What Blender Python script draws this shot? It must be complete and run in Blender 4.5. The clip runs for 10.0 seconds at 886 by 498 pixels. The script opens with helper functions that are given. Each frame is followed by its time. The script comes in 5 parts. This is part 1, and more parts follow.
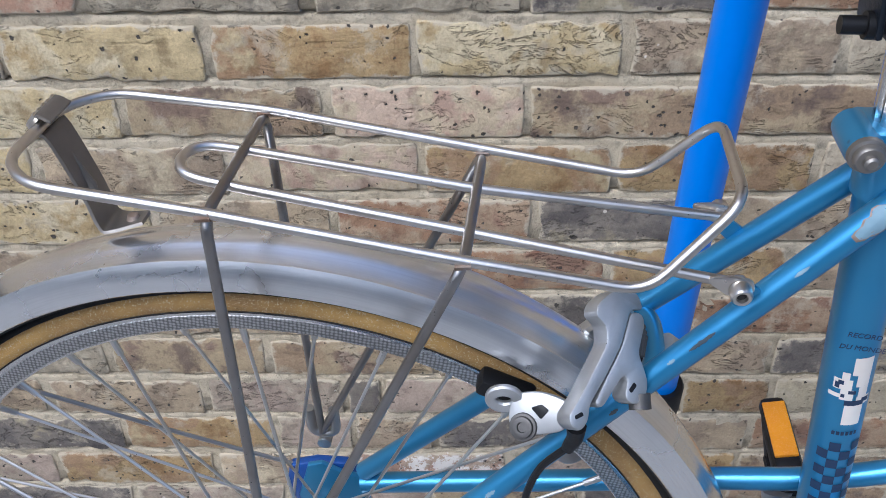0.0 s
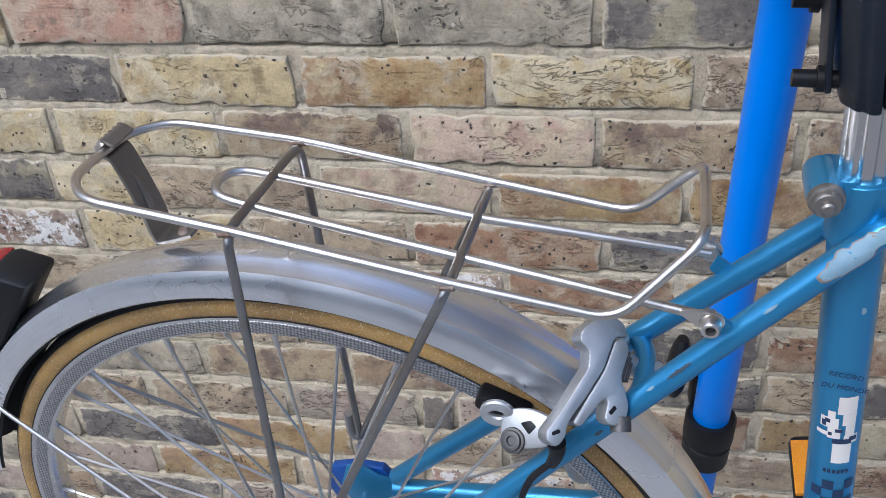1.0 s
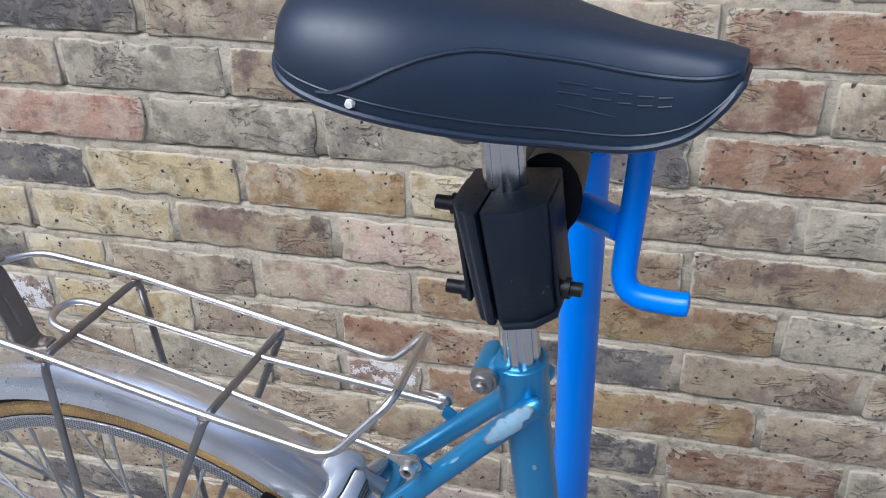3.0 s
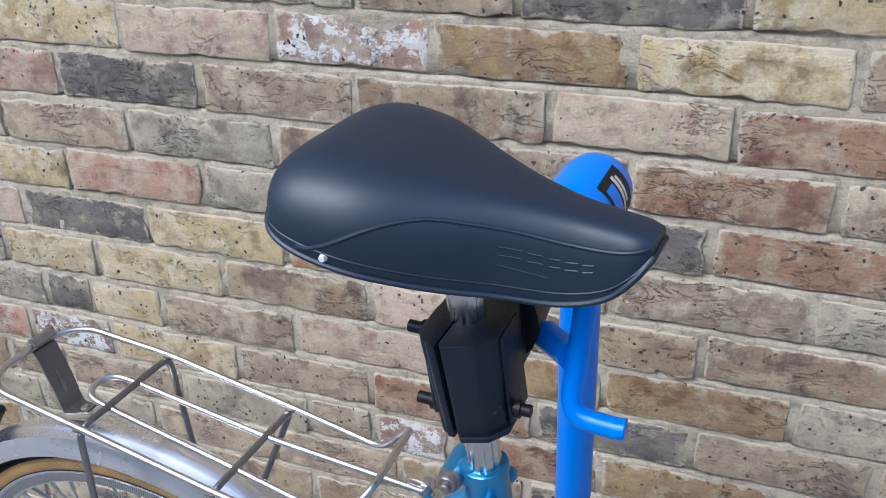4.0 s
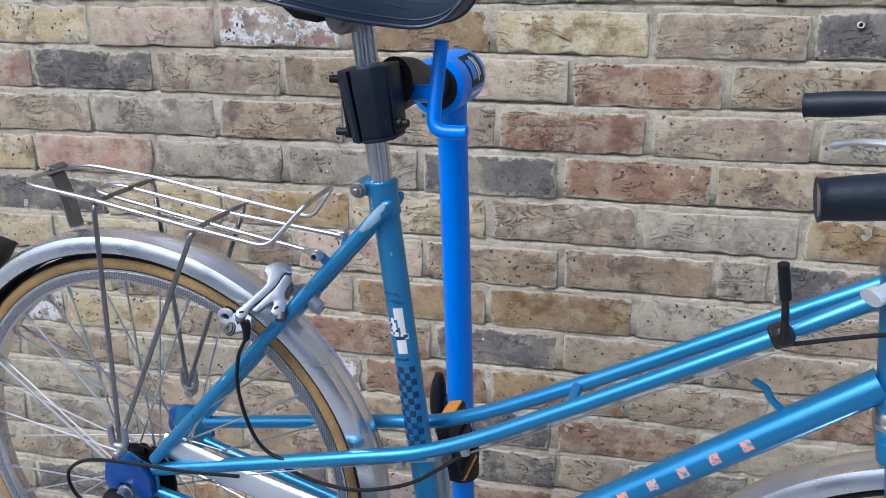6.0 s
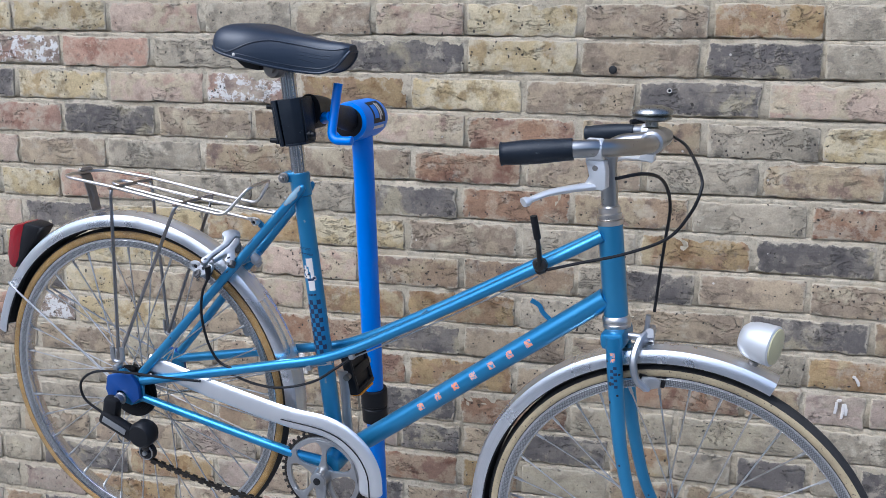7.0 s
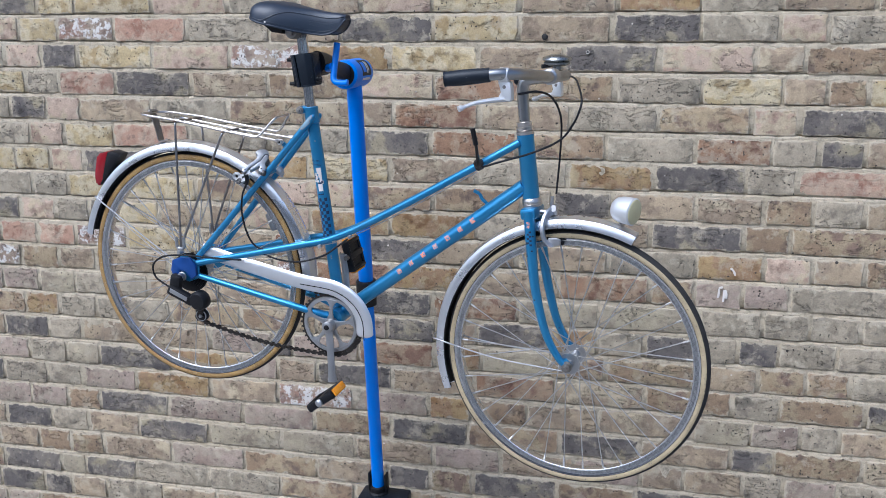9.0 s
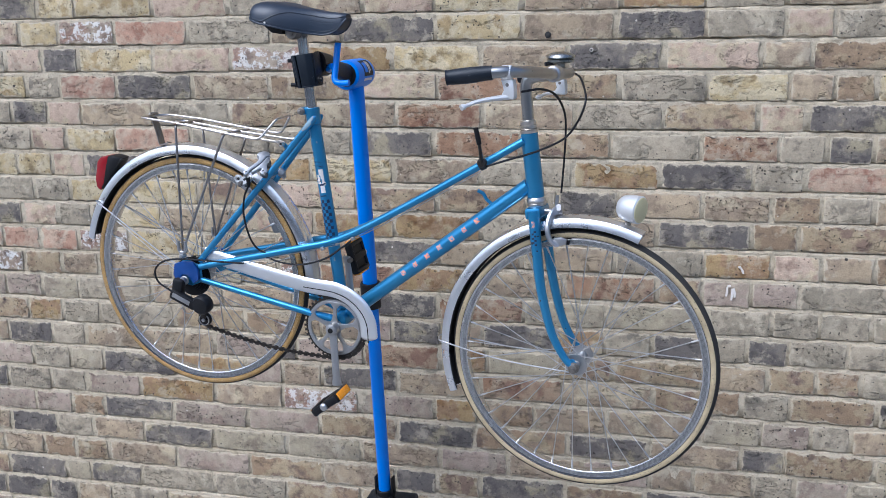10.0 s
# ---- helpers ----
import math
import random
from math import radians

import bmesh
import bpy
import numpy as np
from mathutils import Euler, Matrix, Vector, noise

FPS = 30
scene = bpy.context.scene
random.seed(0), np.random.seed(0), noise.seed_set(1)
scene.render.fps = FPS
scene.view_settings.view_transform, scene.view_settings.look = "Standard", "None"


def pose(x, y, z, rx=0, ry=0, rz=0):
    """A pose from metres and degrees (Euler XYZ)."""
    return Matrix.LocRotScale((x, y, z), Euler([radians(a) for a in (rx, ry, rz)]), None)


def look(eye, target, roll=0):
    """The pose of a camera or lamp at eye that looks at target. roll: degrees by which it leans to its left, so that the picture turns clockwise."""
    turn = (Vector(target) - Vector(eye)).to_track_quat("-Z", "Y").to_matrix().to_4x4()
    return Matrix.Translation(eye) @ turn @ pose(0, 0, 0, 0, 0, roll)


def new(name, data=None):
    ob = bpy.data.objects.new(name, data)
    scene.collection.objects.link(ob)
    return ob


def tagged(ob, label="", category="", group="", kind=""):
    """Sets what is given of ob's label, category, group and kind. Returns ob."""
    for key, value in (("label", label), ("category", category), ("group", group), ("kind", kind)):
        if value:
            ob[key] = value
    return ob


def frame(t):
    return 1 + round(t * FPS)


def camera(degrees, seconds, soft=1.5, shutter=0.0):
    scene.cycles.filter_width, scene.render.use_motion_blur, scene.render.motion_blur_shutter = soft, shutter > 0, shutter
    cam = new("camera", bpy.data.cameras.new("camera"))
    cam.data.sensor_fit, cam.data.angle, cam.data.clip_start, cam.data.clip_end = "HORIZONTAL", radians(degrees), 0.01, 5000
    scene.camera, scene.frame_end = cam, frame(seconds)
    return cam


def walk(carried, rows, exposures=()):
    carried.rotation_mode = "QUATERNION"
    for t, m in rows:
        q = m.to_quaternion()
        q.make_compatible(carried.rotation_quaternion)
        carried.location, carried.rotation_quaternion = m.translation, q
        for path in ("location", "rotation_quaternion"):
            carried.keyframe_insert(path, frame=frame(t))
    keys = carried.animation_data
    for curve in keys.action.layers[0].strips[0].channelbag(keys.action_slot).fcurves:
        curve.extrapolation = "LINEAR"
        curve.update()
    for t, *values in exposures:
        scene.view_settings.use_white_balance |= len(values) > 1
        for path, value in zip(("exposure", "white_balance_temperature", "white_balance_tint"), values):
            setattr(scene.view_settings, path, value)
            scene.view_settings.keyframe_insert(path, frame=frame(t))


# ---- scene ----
cam = camera(54.5, 10.0, 0.65)
PATH = [
    (0, (0.723, -1.047, 1.622), (0.693, 0.618, 0.514), -0.7),
    (0.5, (0.747, -1.097, 1.647), (0.596, 0.569, 0.551), -2.0),
    (1, (0.795, -1.079, 1.645), (0.487, 0.592, 0.589), -3.2),
    (1.5, (0.82, -1.074, 1.64), (0.457, 0.599, 0.605), -2.3),
    (2, (0.826, -1.077, 1.642), (0.457, 0.599, 0.614), -1.1),
    (2.5, (0.897, -1.09, 1.678), (0.522, 0.603, 0.682), -0.7),
    (3, (0.991, -1.107, 1.753), (0.575, 0.608, 0.811), -0.6),
    (3.2, (1.02, -1.117, 1.784), (0.558, 0.6, 0.868), -0.5),
    (4.3, (1.06, -1.13, 1.838), (0.468, 0.572, 0.971), -0.3),
    (4.5, (1.062, -1.125, 1.837), (0.462, 0.574, 0.969), -0.4),
    (5, (1.078, -1.128, 1.783), (0.492, 0.608, 0.979), -0.2),
    (5.5, (1.119, -1.276, 1.682), (0.611, 0.527, 0.981), 0.0),
    (6, (1.192, -1.529, 1.635), (0.777, 0.341, 1.061), 0.4),
    (6.2, (1.237, -1.615, 1.623), (0.849, 0.274, 1.092), 0.2),
    (7.3, (1.501, -2.14, 1.565), (1.068, -0.22, 1.21), 1.5),
    (7.5, (1.484, -2.24, 1.543), (1.053, -0.32, 1.182), 1.3),
    (8, (1.481, -2.457, 1.521), (1.1, -0.536, 1.115), 0.2),
    (8.5, (1.586, -2.576, 1.514), (1.203, -0.655, 1.112), 0.2),
    (9, (1.648, -2.58, 1.512), (1.248, -0.659, 1.121), 0.6),
    (9.5, (1.648, -2.562, 1.511), (1.236, -0.644, 1.122), -0.1),
    (10, (1.647, -2.558, 1.506), (1.234, -0.64, 1.119), -0.1),
]
walk(cam, [(t, look(eye, target, roll)) for t, eye, target, roll in PATH], [(0.0, 0.27, 5420, 10), (1.5, 0.25, 5390, 10), (3.0, 0.34, 5310, 10), (4.5, 0.36, 5230, 10), (6.0, 0.29, 5220, 10), (7.5, 0.31, 5250, 10), (10.0, 0.36, 5260, 10)])

# ---- light ----
world = bpy.data.worlds.new("sky")
scene.world = world
world.use_nodes = True
wn = world.node_tree
sky = wn.nodes.new("ShaderNodeTexSky")
sky.sky_type = "NISHITA"
sky.sun_disc = False
sky.sun_elevation, sky.sun_rotation = radians(51), radians(217)
sky.air_density, sky.dust_density, sky.ozone_density = 1.0, 4.5, 1.5
wn.links.new(sky.outputs["Color"], wn.nodes["Background"].inputs["Color"])
wn.nodes["Background"].inputs["Strength"].default_value = 0.14
sun_data = bpy.data.lights.new("sun", "SUN")
sun_data.energy, sun_data.angle, sun_data.color = 1.7, radians(35), (1.0, 0.98, 0.95)
sun = new("sun", sun_data)
sun.matrix_world = look((-2.4, -3.2, 5.0), (0, 0, 0))


# ---- materials ----
def nodes(name):
    m = bpy.data.materials.new(name)
    m.use_nodes = True
    return m, m.node_tree, m.node_tree.nodes["Principled BSDF"]


def ramp(t, fac, stops):
    r = t.nodes.new("ShaderNodeValToRGB")
    el = r.color_ramp.elements
    while len(el) < len(stops):
        el.new(0.5)
    for e, (p, c) in zip(el, stops):
        e.position, e.color = p, (*c, 1)
    t.links.new(fac, r.inputs[0])
    return r.outputs[0]


def noise_tex(t, scale, detail=6, rough=0.6, vector=None):
    n = t.nodes.new("ShaderNodeTexNoise")
    n.inputs["Scale"].default_value, n.inputs["Detail"].default_value, n.inputs["Roughness"].default_value = scale, detail, rough
    if vector is not None:
        t.links.new(vector, n.inputs["Vector"])
    return n


def coords(t):
    return t.nodes.new("ShaderNodeTexCoord").outputs["Object"]


def mix(t, fac, a, b, kind="MIX"):
    n = t.nodes.new("ShaderNodeMix")
    n.data_type, n.blend_type = "RGBA", kind
    for sock, v in ((n.inputs[0], fac), (n.inputs[6], a), (n.inputs[7], b)):
        if isinstance(v, (int, float)):
            sock.default_value = v
        elif isinstance(v, tuple):
            sock.default_value = (*v, 1)
        else:
            t.links.new(v, sock)
    return n.outputs[2]


def bump(t, b, height, strength, dist):
    n = t.nodes.new("ShaderNodeBump")
    n.inputs["Strength"].default_value, n.inputs["Distance"].default_value = strength, dist
    t.links.new(height, n.inputs["Height"])
    t.links.new(n.outputs[0], b.inputs["Normal"])


def worn(name, base, dark, rough, metal=0.0, scale=60, amount=0.5, bumps=0.1, spots=None, coat=0.0):
    """A surface of one colour with blotches, fine grain and, where asked, chips of another colour."""
    m, t, b = nodes(name)
    v = coords(t)
    big = noise_tex(t, scale * 0.2, 4, 0.6, v)
    fine = noise_tex(t, scale * 4, 6, 0.7, v)
    c = mix(t, ramp(t, big.outputs[0], [(0.35, (0, 0, 0)), (0.7, (amount,) * 3)]), base, dark)
    if spots:
        sp = noise_tex(t, scale * spots[2], 4, 0.7, v)
        c = mix(t, ramp(t, sp.outputs[0], [(spots[1], (0, 0, 0)), (spots[1] + 0.02, (1, 1, 1))]), c, spots[0])
    t.links.new(c, b.inputs["Base Color"])
    b.inputs["Metallic"].default_value = metal
    b.inputs["Coat Weight"].default_value = coat
    r = t.nodes.new("ShaderNodeMapRange")
    r.inputs["To Min"].default_value, r.inputs["To Max"].default_value = max(0.03, rough - (0.03 if coat else 0.1)), min(1, rough + (0.03 if coat else 0.12))
    t.links.new(fine.outputs[0], r.inputs[0])
    t.links.new(r.outputs[0], b.inputs["Roughness"])
    bump(t, b, fine.outputs[0], bumps, 0.001)
    return m


def brick_material(name, tones, dark, white=0.0, cracked=0.5):
    """Fired clay in two tones with a hard drift between them, pits, pale chips, ridged cracks."""
    tones = [tuple(0.74 * q + 0.12 * k for q, k in zip(tone, (0.35, 0.3, 0.225))) for tone in tones]
    m, t, b = nodes(name)
    info = t.nodes.new("ShaderNodeObjectInfo")
    add = t.nodes.new("ShaderNodeVectorMath")
    add.operation = "ADD"
    t.links.new(t.nodes.new("ShaderNodeNewGeometry").outputs["Position"], add.inputs[0])
    sc = t.nodes.new("ShaderNodeVectorMath")
    sc.operation = "SCALE"
    sc.inputs[0].default_value = (37.0, 91.0, 53.0)
    t.links.new(info.outputs["Random"], sc.inputs["Scale"])
    t.links.new(sc.outputs[0], add.inputs[1])
    v = add.outputs[0]
    big = noise_tex(t, 9, 6, 0.6, v)
    mid = noise_tex(t, 40, 6, 0.65, v)
    fine = noise_tex(t, 260, 4, 0.7, v)
    c = ramp(t, big.outputs[0], [(0.36, tones[0]), (0.465, tones[0]), (0.51, tones[1]), (0.565, tones[1]), (0.62, tones[2])])
    c = mix(t, ramp(t, noise_tex(t, 17, 5, 0.6, v).outputs[0], [(0.34, (0.85,) * 3), (0.44, (0.0,) * 3)]), c, dark)
    c = mix(t, ramp(t, mid.outputs[0], [(0.34, (0.6,) * 3), (0.42, (0.0,) * 3)]), c, dark)
    c = mix(t, 0.45, c, ramp(t, mid.outputs[0], [(0.4, (0.86,) * 3), (0.5, (1.0,) * 3), (0.64, (1.25,) * 3)]), "MULTIPLY")
    c = mix(t, 0.4, c, ramp(t, fine.outputs[0], [(0.34, (0.66,) * 3), (0.5, (1.0,) * 3), (0.66, (1.3,) * 3)]), "MULTIPLY")
    tone = t.nodes.new("ShaderNodeMapRange")
    tone.inputs["To Min"].default_value, tone.inputs["To Max"].default_value = 0.9, 1.12
    t.links.new(info.outputs["Random"], tone.inputs[0])
    hs = t.nodes.new("ShaderNodeHueSaturation")
    t.links.new(c, hs.inputs["Color"])
    t.links.new(tone.outputs[0], hs.inputs["Value"])
    hs.inputs["Saturation"].default_value = 1.12
    c = hs.outputs[0]
    # lime bloom, then sooty drifts
    c = mix(t, ramp(t, noise_tex(t, 15, 8, 0.72, v).outputs[0], [(0.55, (0, 0, 0)), (0.63, (0.5,) * 3)]), c, (0.5, 0.43, 0.31))
    c = mix(t, ramp(t, noise_tex(t, 19, 8, 0.75, v).outputs[0], [(0.6, (0, 0, 0)), (0.68, (0.5,) * 3)]), c, (0.13, 0.11, 0.09))
    # bedding cracks, drawn out along the brick
    lay_v = t.nodes.new("ShaderNodeMapping")
    lay_v.inputs["Scale"].default_value = (14, 14, 34)
    t.links.new(v, lay_v.inputs["Vector"])
    bed = noise_tex(t, 1.0, 7, 0.7, lay_v.outputs[0])
    bed.inputs["Distortion"].default_value = 0.7
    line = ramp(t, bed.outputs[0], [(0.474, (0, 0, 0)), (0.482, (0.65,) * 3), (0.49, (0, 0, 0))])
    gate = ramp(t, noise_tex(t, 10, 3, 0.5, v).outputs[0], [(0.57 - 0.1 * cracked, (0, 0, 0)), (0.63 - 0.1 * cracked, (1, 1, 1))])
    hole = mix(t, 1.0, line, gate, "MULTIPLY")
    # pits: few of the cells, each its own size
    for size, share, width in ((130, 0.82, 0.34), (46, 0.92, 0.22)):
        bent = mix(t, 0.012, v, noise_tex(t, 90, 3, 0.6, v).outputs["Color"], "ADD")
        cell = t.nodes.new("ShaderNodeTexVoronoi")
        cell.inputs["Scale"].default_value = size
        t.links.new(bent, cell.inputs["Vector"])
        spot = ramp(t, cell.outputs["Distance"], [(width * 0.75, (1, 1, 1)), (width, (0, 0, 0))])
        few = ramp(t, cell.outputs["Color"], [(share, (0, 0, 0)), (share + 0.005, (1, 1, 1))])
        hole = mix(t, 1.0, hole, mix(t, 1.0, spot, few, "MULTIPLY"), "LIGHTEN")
    chip = t.nodes.new("ShaderNodeTexVoronoi")
    chip.inputs["Scale"].default_value = 75
    t.links.new(v, chip.inputs["Vector"])
    spot = ramp(t, chip.outputs["Distance"], [(0.18, (1, 1, 1)), (0.25, (0, 0, 0))])
    few = ramp(t, chip.outputs["Color"], [(0.93, (0, 0, 0)), (0.935, (0.8,) * 3)])
    c = mix(t, mix(t, 1.0, spot, few, "MULTIPLY"), c, (0.68, 0.62, 0.52))
    if white:
        c = mix(t, ramp(t, noise_tex(t, 40, 8, 0.75, v).outputs[0], [(0.5, (0, 0, 0)), (0.54, (0.85,) * 3)]), c, (0.72, 0.69, 0.63))
    # mortar smeared over the arrises
    rim = t.nodes.new("ShaderNodeAttribute")
    rim.attribute_name = "arris"
    lap = t.nodes.new("ShaderNodeMath")
    lap.operation = "MULTIPLY_ADD"
    lap.inputs[1].default_value = 0.5
    t.links.new(rim.outputs["Fac"], lap.inputs[0])
    t.links.new(noise_tex(t, 34, 5, 0.7, v).outputs[0], lap.inputs[2])
    smear = ramp(t, lap.outputs[0], [(0.84, (0, 0, 0)), (0.95, (0.9,) * 3)])
    c = mix(t, smear, c, (0.47, 0.4, 0.29))
    # shade inside the pits and cracks is put into the colour too
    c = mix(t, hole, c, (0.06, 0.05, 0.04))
    t.links.new(c, b.inputs["Base Color"])
    b.inputs["Roughness"].default_value = 0.92
    h = mix(t, 0.4, noise_tex(t, 18, 6, 0.55, v).outputs[0], bed.outputs[0])
    h = mix(t, 0.25, h, mid.outputs[0])
    h = mix(t, 0.07, h, fine.outputs[0])
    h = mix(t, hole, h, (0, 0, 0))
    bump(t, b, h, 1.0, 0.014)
    return m


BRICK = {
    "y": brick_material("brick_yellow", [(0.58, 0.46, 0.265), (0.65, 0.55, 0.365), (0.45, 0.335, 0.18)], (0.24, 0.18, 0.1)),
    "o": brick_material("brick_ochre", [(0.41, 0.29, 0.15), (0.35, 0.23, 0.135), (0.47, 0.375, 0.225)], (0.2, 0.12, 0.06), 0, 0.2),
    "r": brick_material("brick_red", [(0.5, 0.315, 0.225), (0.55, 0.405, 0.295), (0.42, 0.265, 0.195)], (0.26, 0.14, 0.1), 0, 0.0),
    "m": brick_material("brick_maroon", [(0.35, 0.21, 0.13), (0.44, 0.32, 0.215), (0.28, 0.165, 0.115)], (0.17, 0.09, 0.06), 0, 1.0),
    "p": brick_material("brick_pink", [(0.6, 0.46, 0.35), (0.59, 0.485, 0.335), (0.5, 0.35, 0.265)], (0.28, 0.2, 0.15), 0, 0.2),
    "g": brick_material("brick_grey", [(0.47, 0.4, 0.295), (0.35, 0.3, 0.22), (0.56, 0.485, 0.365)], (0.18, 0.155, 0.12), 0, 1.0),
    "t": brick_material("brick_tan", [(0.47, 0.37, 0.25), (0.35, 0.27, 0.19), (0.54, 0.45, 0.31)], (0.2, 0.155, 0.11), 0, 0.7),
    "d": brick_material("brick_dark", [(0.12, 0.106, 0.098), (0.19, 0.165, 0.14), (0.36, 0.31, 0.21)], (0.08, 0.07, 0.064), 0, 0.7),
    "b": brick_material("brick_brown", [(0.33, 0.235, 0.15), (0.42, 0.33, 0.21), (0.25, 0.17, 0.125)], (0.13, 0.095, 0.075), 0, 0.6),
    # duller, darker pink and yellow, laid only from course 8 down
    "k": brick_material("brick_dull_pink", [(0.45, 0.355, 0.285), (0.4, 0.33, 0.255), (0.35, 0.265, 0.21)], (0.21, 0.16, 0.13), 0, 0.3),
    "s": brick_material("brick_dull_yellow", [(0.47, 0.405, 0.285), (0.42, 0.36, 0.26), (0.36, 0.305, 0.22)], (0.22, 0.18, 0.135), 0, 0.5),
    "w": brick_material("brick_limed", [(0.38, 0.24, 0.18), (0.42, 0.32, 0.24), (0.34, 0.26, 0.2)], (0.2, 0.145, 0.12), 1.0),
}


def mortar_material():
    m, t, b = nodes("mortar")
    v = coords(t)
    big, mid, fine = noise_tex(t, 6, 5, 0.6, v), noise_tex(t, 50, 5, 0.65, v), noise_tex(t, 300, 5, 0.7, v)
    c = ramp(t, big.outputs[0], [(0.35, (0.45, 0.375, 0.255)), (0.65, (0.57, 0.49, 0.355))])
    c = mix(t, 0.8, c, ramp(t, mid.outputs[0], [(0.36, (0.6,) * 3), (0.47, (1.0,) * 3), (0.66, (1.16,) * 3)]), "MULTIPLY")
    c = mix(t, ramp(t, fine.outputs[0], [(0.34, (0.55,) * 3), (0.46, (0,) * 3)]), c, (0.26, 0.22, 0.165))
    t.links.new(c, b.inputs["Base Color"])
    b.inputs["Roughness"].default_value = 0.95
    bump(t, b, mix(t, 0.4, mid.outputs[0], fine.outputs[0]), 1.0, 0.008)
    return m


MORTAR = mortar_material()


def metallic_paint(name, share):
    """Smooth aged metallic lacquer: faint fading in long drifts, a few dark nicks, dust on it."""
    m, t, b = nodes(name)
    v = coords(t)
    c = mix(t, ramp(t, noise_tex(t, 7, 3, 0.5, v).outputs[0], [(0.35, (0, 0, 0)), (0.68, (0.6,) * 3)]), (0.042, 0.235, 0.455), (0.07, 0.285, 0.49))
    nick = t.nodes.new("ShaderNodeTexVoronoi")
    nick.inputs["Scale"].default_value = 70
    t.links.new(v, nick.inputs["Vector"])
    spot = ramp(t, nick.outputs["Distance"], [(0.1, (1, 1, 1)), (0.16, (0, 0, 0))])
    few = ramp(t, nick.outputs["Color"], [(share, (0, 0, 0)), (share + 0.01, (1, 1, 1))])
    nicks = mix(t, 1.0, spot, few, "MULTIPLY")
    t.links.new(mix(t, nicks, c, (0.05, 0.045, 0.045)), b.inputs["Base Color"])
    b.inputs["Metallic"].default_value = 0.62
    r = t.nodes.new("ShaderNodeMapRange")
    r.inputs["To Min"].default_value, r.inputs["To Max"].default_value = 0.26, 0.36
    t.links.new(noise_tex(t, 14, 3, 0.5, v).outputs[0], r.inputs[0])
    t.links.new(r.outputs[0], b.inputs["Roughness"])
    b.inputs["Coat Weight"].default_value, b.inputs["Coat Roughness"].default_value = 0.3, 0.12
    return m


def turned_metal(name, base, dark, rough, stains, drawn=0.35):
    """Rolled aluminium: fine lines drawn round the wheel, dull patches, dents, dirt at the edges of drops."""
    m, t, b = nodes(name)
    v = coords(t)
    sep = t.nodes.new("ShaderNodeSeparateXYZ")
    t.links.new(v, sep.inputs[0])
    ang = t.nodes.new("ShaderNodeMath")
    ang.operation = "ARCTAN2"
    t.links.new(sep.outputs[2], ang.inputs[0])
    t.links.new(sep.outputs[0], ang.inputs[1])
    flat = t.nodes.new("ShaderNodeCombineXYZ")
    t.links.new(sep.outputs[0], flat.inputs[0])
    t.links.new(sep.outputs[2], flat.inputs[2])
    rad = t.nodes.new("ShaderNodeVectorMath")
    rad.operation = "LENGTH"
    t.links.new(flat.outputs[0], rad.inputs[0])
    line = t.nodes.new("ShaderNodeCombineXYZ")
    for k, (sock, gain) in enumerate(((ang.outputs[0], 5), (sep.outputs[1], 700), (rad.outputs["Value"], 700))):
        g = t.nodes.new("ShaderNodeMath")
        g.operation = "MULTIPLY"
        g.inputs[1].default_value = gain
        t.links.new(sock, g.inputs[0])
        t.links.new(g.outputs[0], line.inputs[k])
    lines = noise_tex(t, 1.0, 4, 0.6, line.outputs[0])
    big = noise_tex(t, 9, 5, 0.6, v)
    c = mix(t, ramp(t, big.outputs[0], [(0.38, (0, 0, 0)), (0.66, (stains,) * 3)]), base, dark)
    c = mix(t, drawn, c, ramp(t, lines.outputs[0], [(0.3, (0.72,) * 3), (0.6, (1.08,) * 3)]), "MULTIPLY")
    t.links.new(c, b.inputs["Base Color"])
    b.inputs["Metallic"].default_value = 1.0
    r = t.nodes.new("ShaderNodeMapRange")
    r.inputs["From Min"].default_value, r.inputs["From Max"].default_value = 0.35, 0.68
    r.inputs["To Min"].default_value, r.inputs["To Max"].default_value = rough, rough + 0.14
    t.links.new(big.outputs[0], r.inputs[0])
    t.links.new(r.outputs[0], b.inputs["Roughness"])
    bump(t, b, mix(t, 0.04, noise_tex(t, 22, 2, 0.5, v).outputs[0], lines.outputs[0]), 0.02, 0.002)
    return m


PAINT = metallic_paint("metallic_blue_paint", 0.9)
FORK_PAINT = metallic_paint("pitted_blue_paint", 0.62)
PAINT_CHIP = worn("faded_paint_chip", (0.23, 0.35, 0.42), (0.13, 0.22, 0.27), 0.5, 0.0, 120, 0.95, 0.2, ((0.14, 0.08, 0.05), 0.68, 1.5))
NICK = worn("dark_paint_nick", (0.03, 0.045, 0.06), (0.06, 0.06, 0.06), 0.6, 0.0, 80, 0.7, 0.1)
STAND_BLUE = worn("stand_blue_paint", (0.004, 0.2, 0.78), (0.004, 0.17, 0.68), 0.33, 0.0, 30, 0.5, 0.04)
GUARD_BLUE = worn("dark_blue_plastic", (0.012, 0.065, 0.27), (0.01, 0.05, 0.2), 0.35, 0.0, 60, 0.5, 0.05)
CHROME = worn("chromed_wire", (0.74, 0.71, 0.67), (0.5, 0.44, 0.37), 0.3, 1.0, 90, 0.8, 0.06, ((0.22, 0.1, 0.04), 0.72, 1.2))
HOOP = worn("dulled_hoop", (0.38, 0.37, 0.365), (0.25, 0.22, 0.19), 0.3, 1.0, 90, 0.8, 0.06)
RUST = worn("rusty_joint", (0.2, 0.12, 0.075), (0.42, 0.37, 0.32), 0.55, 0.6, 200, 0.9, 0.3)
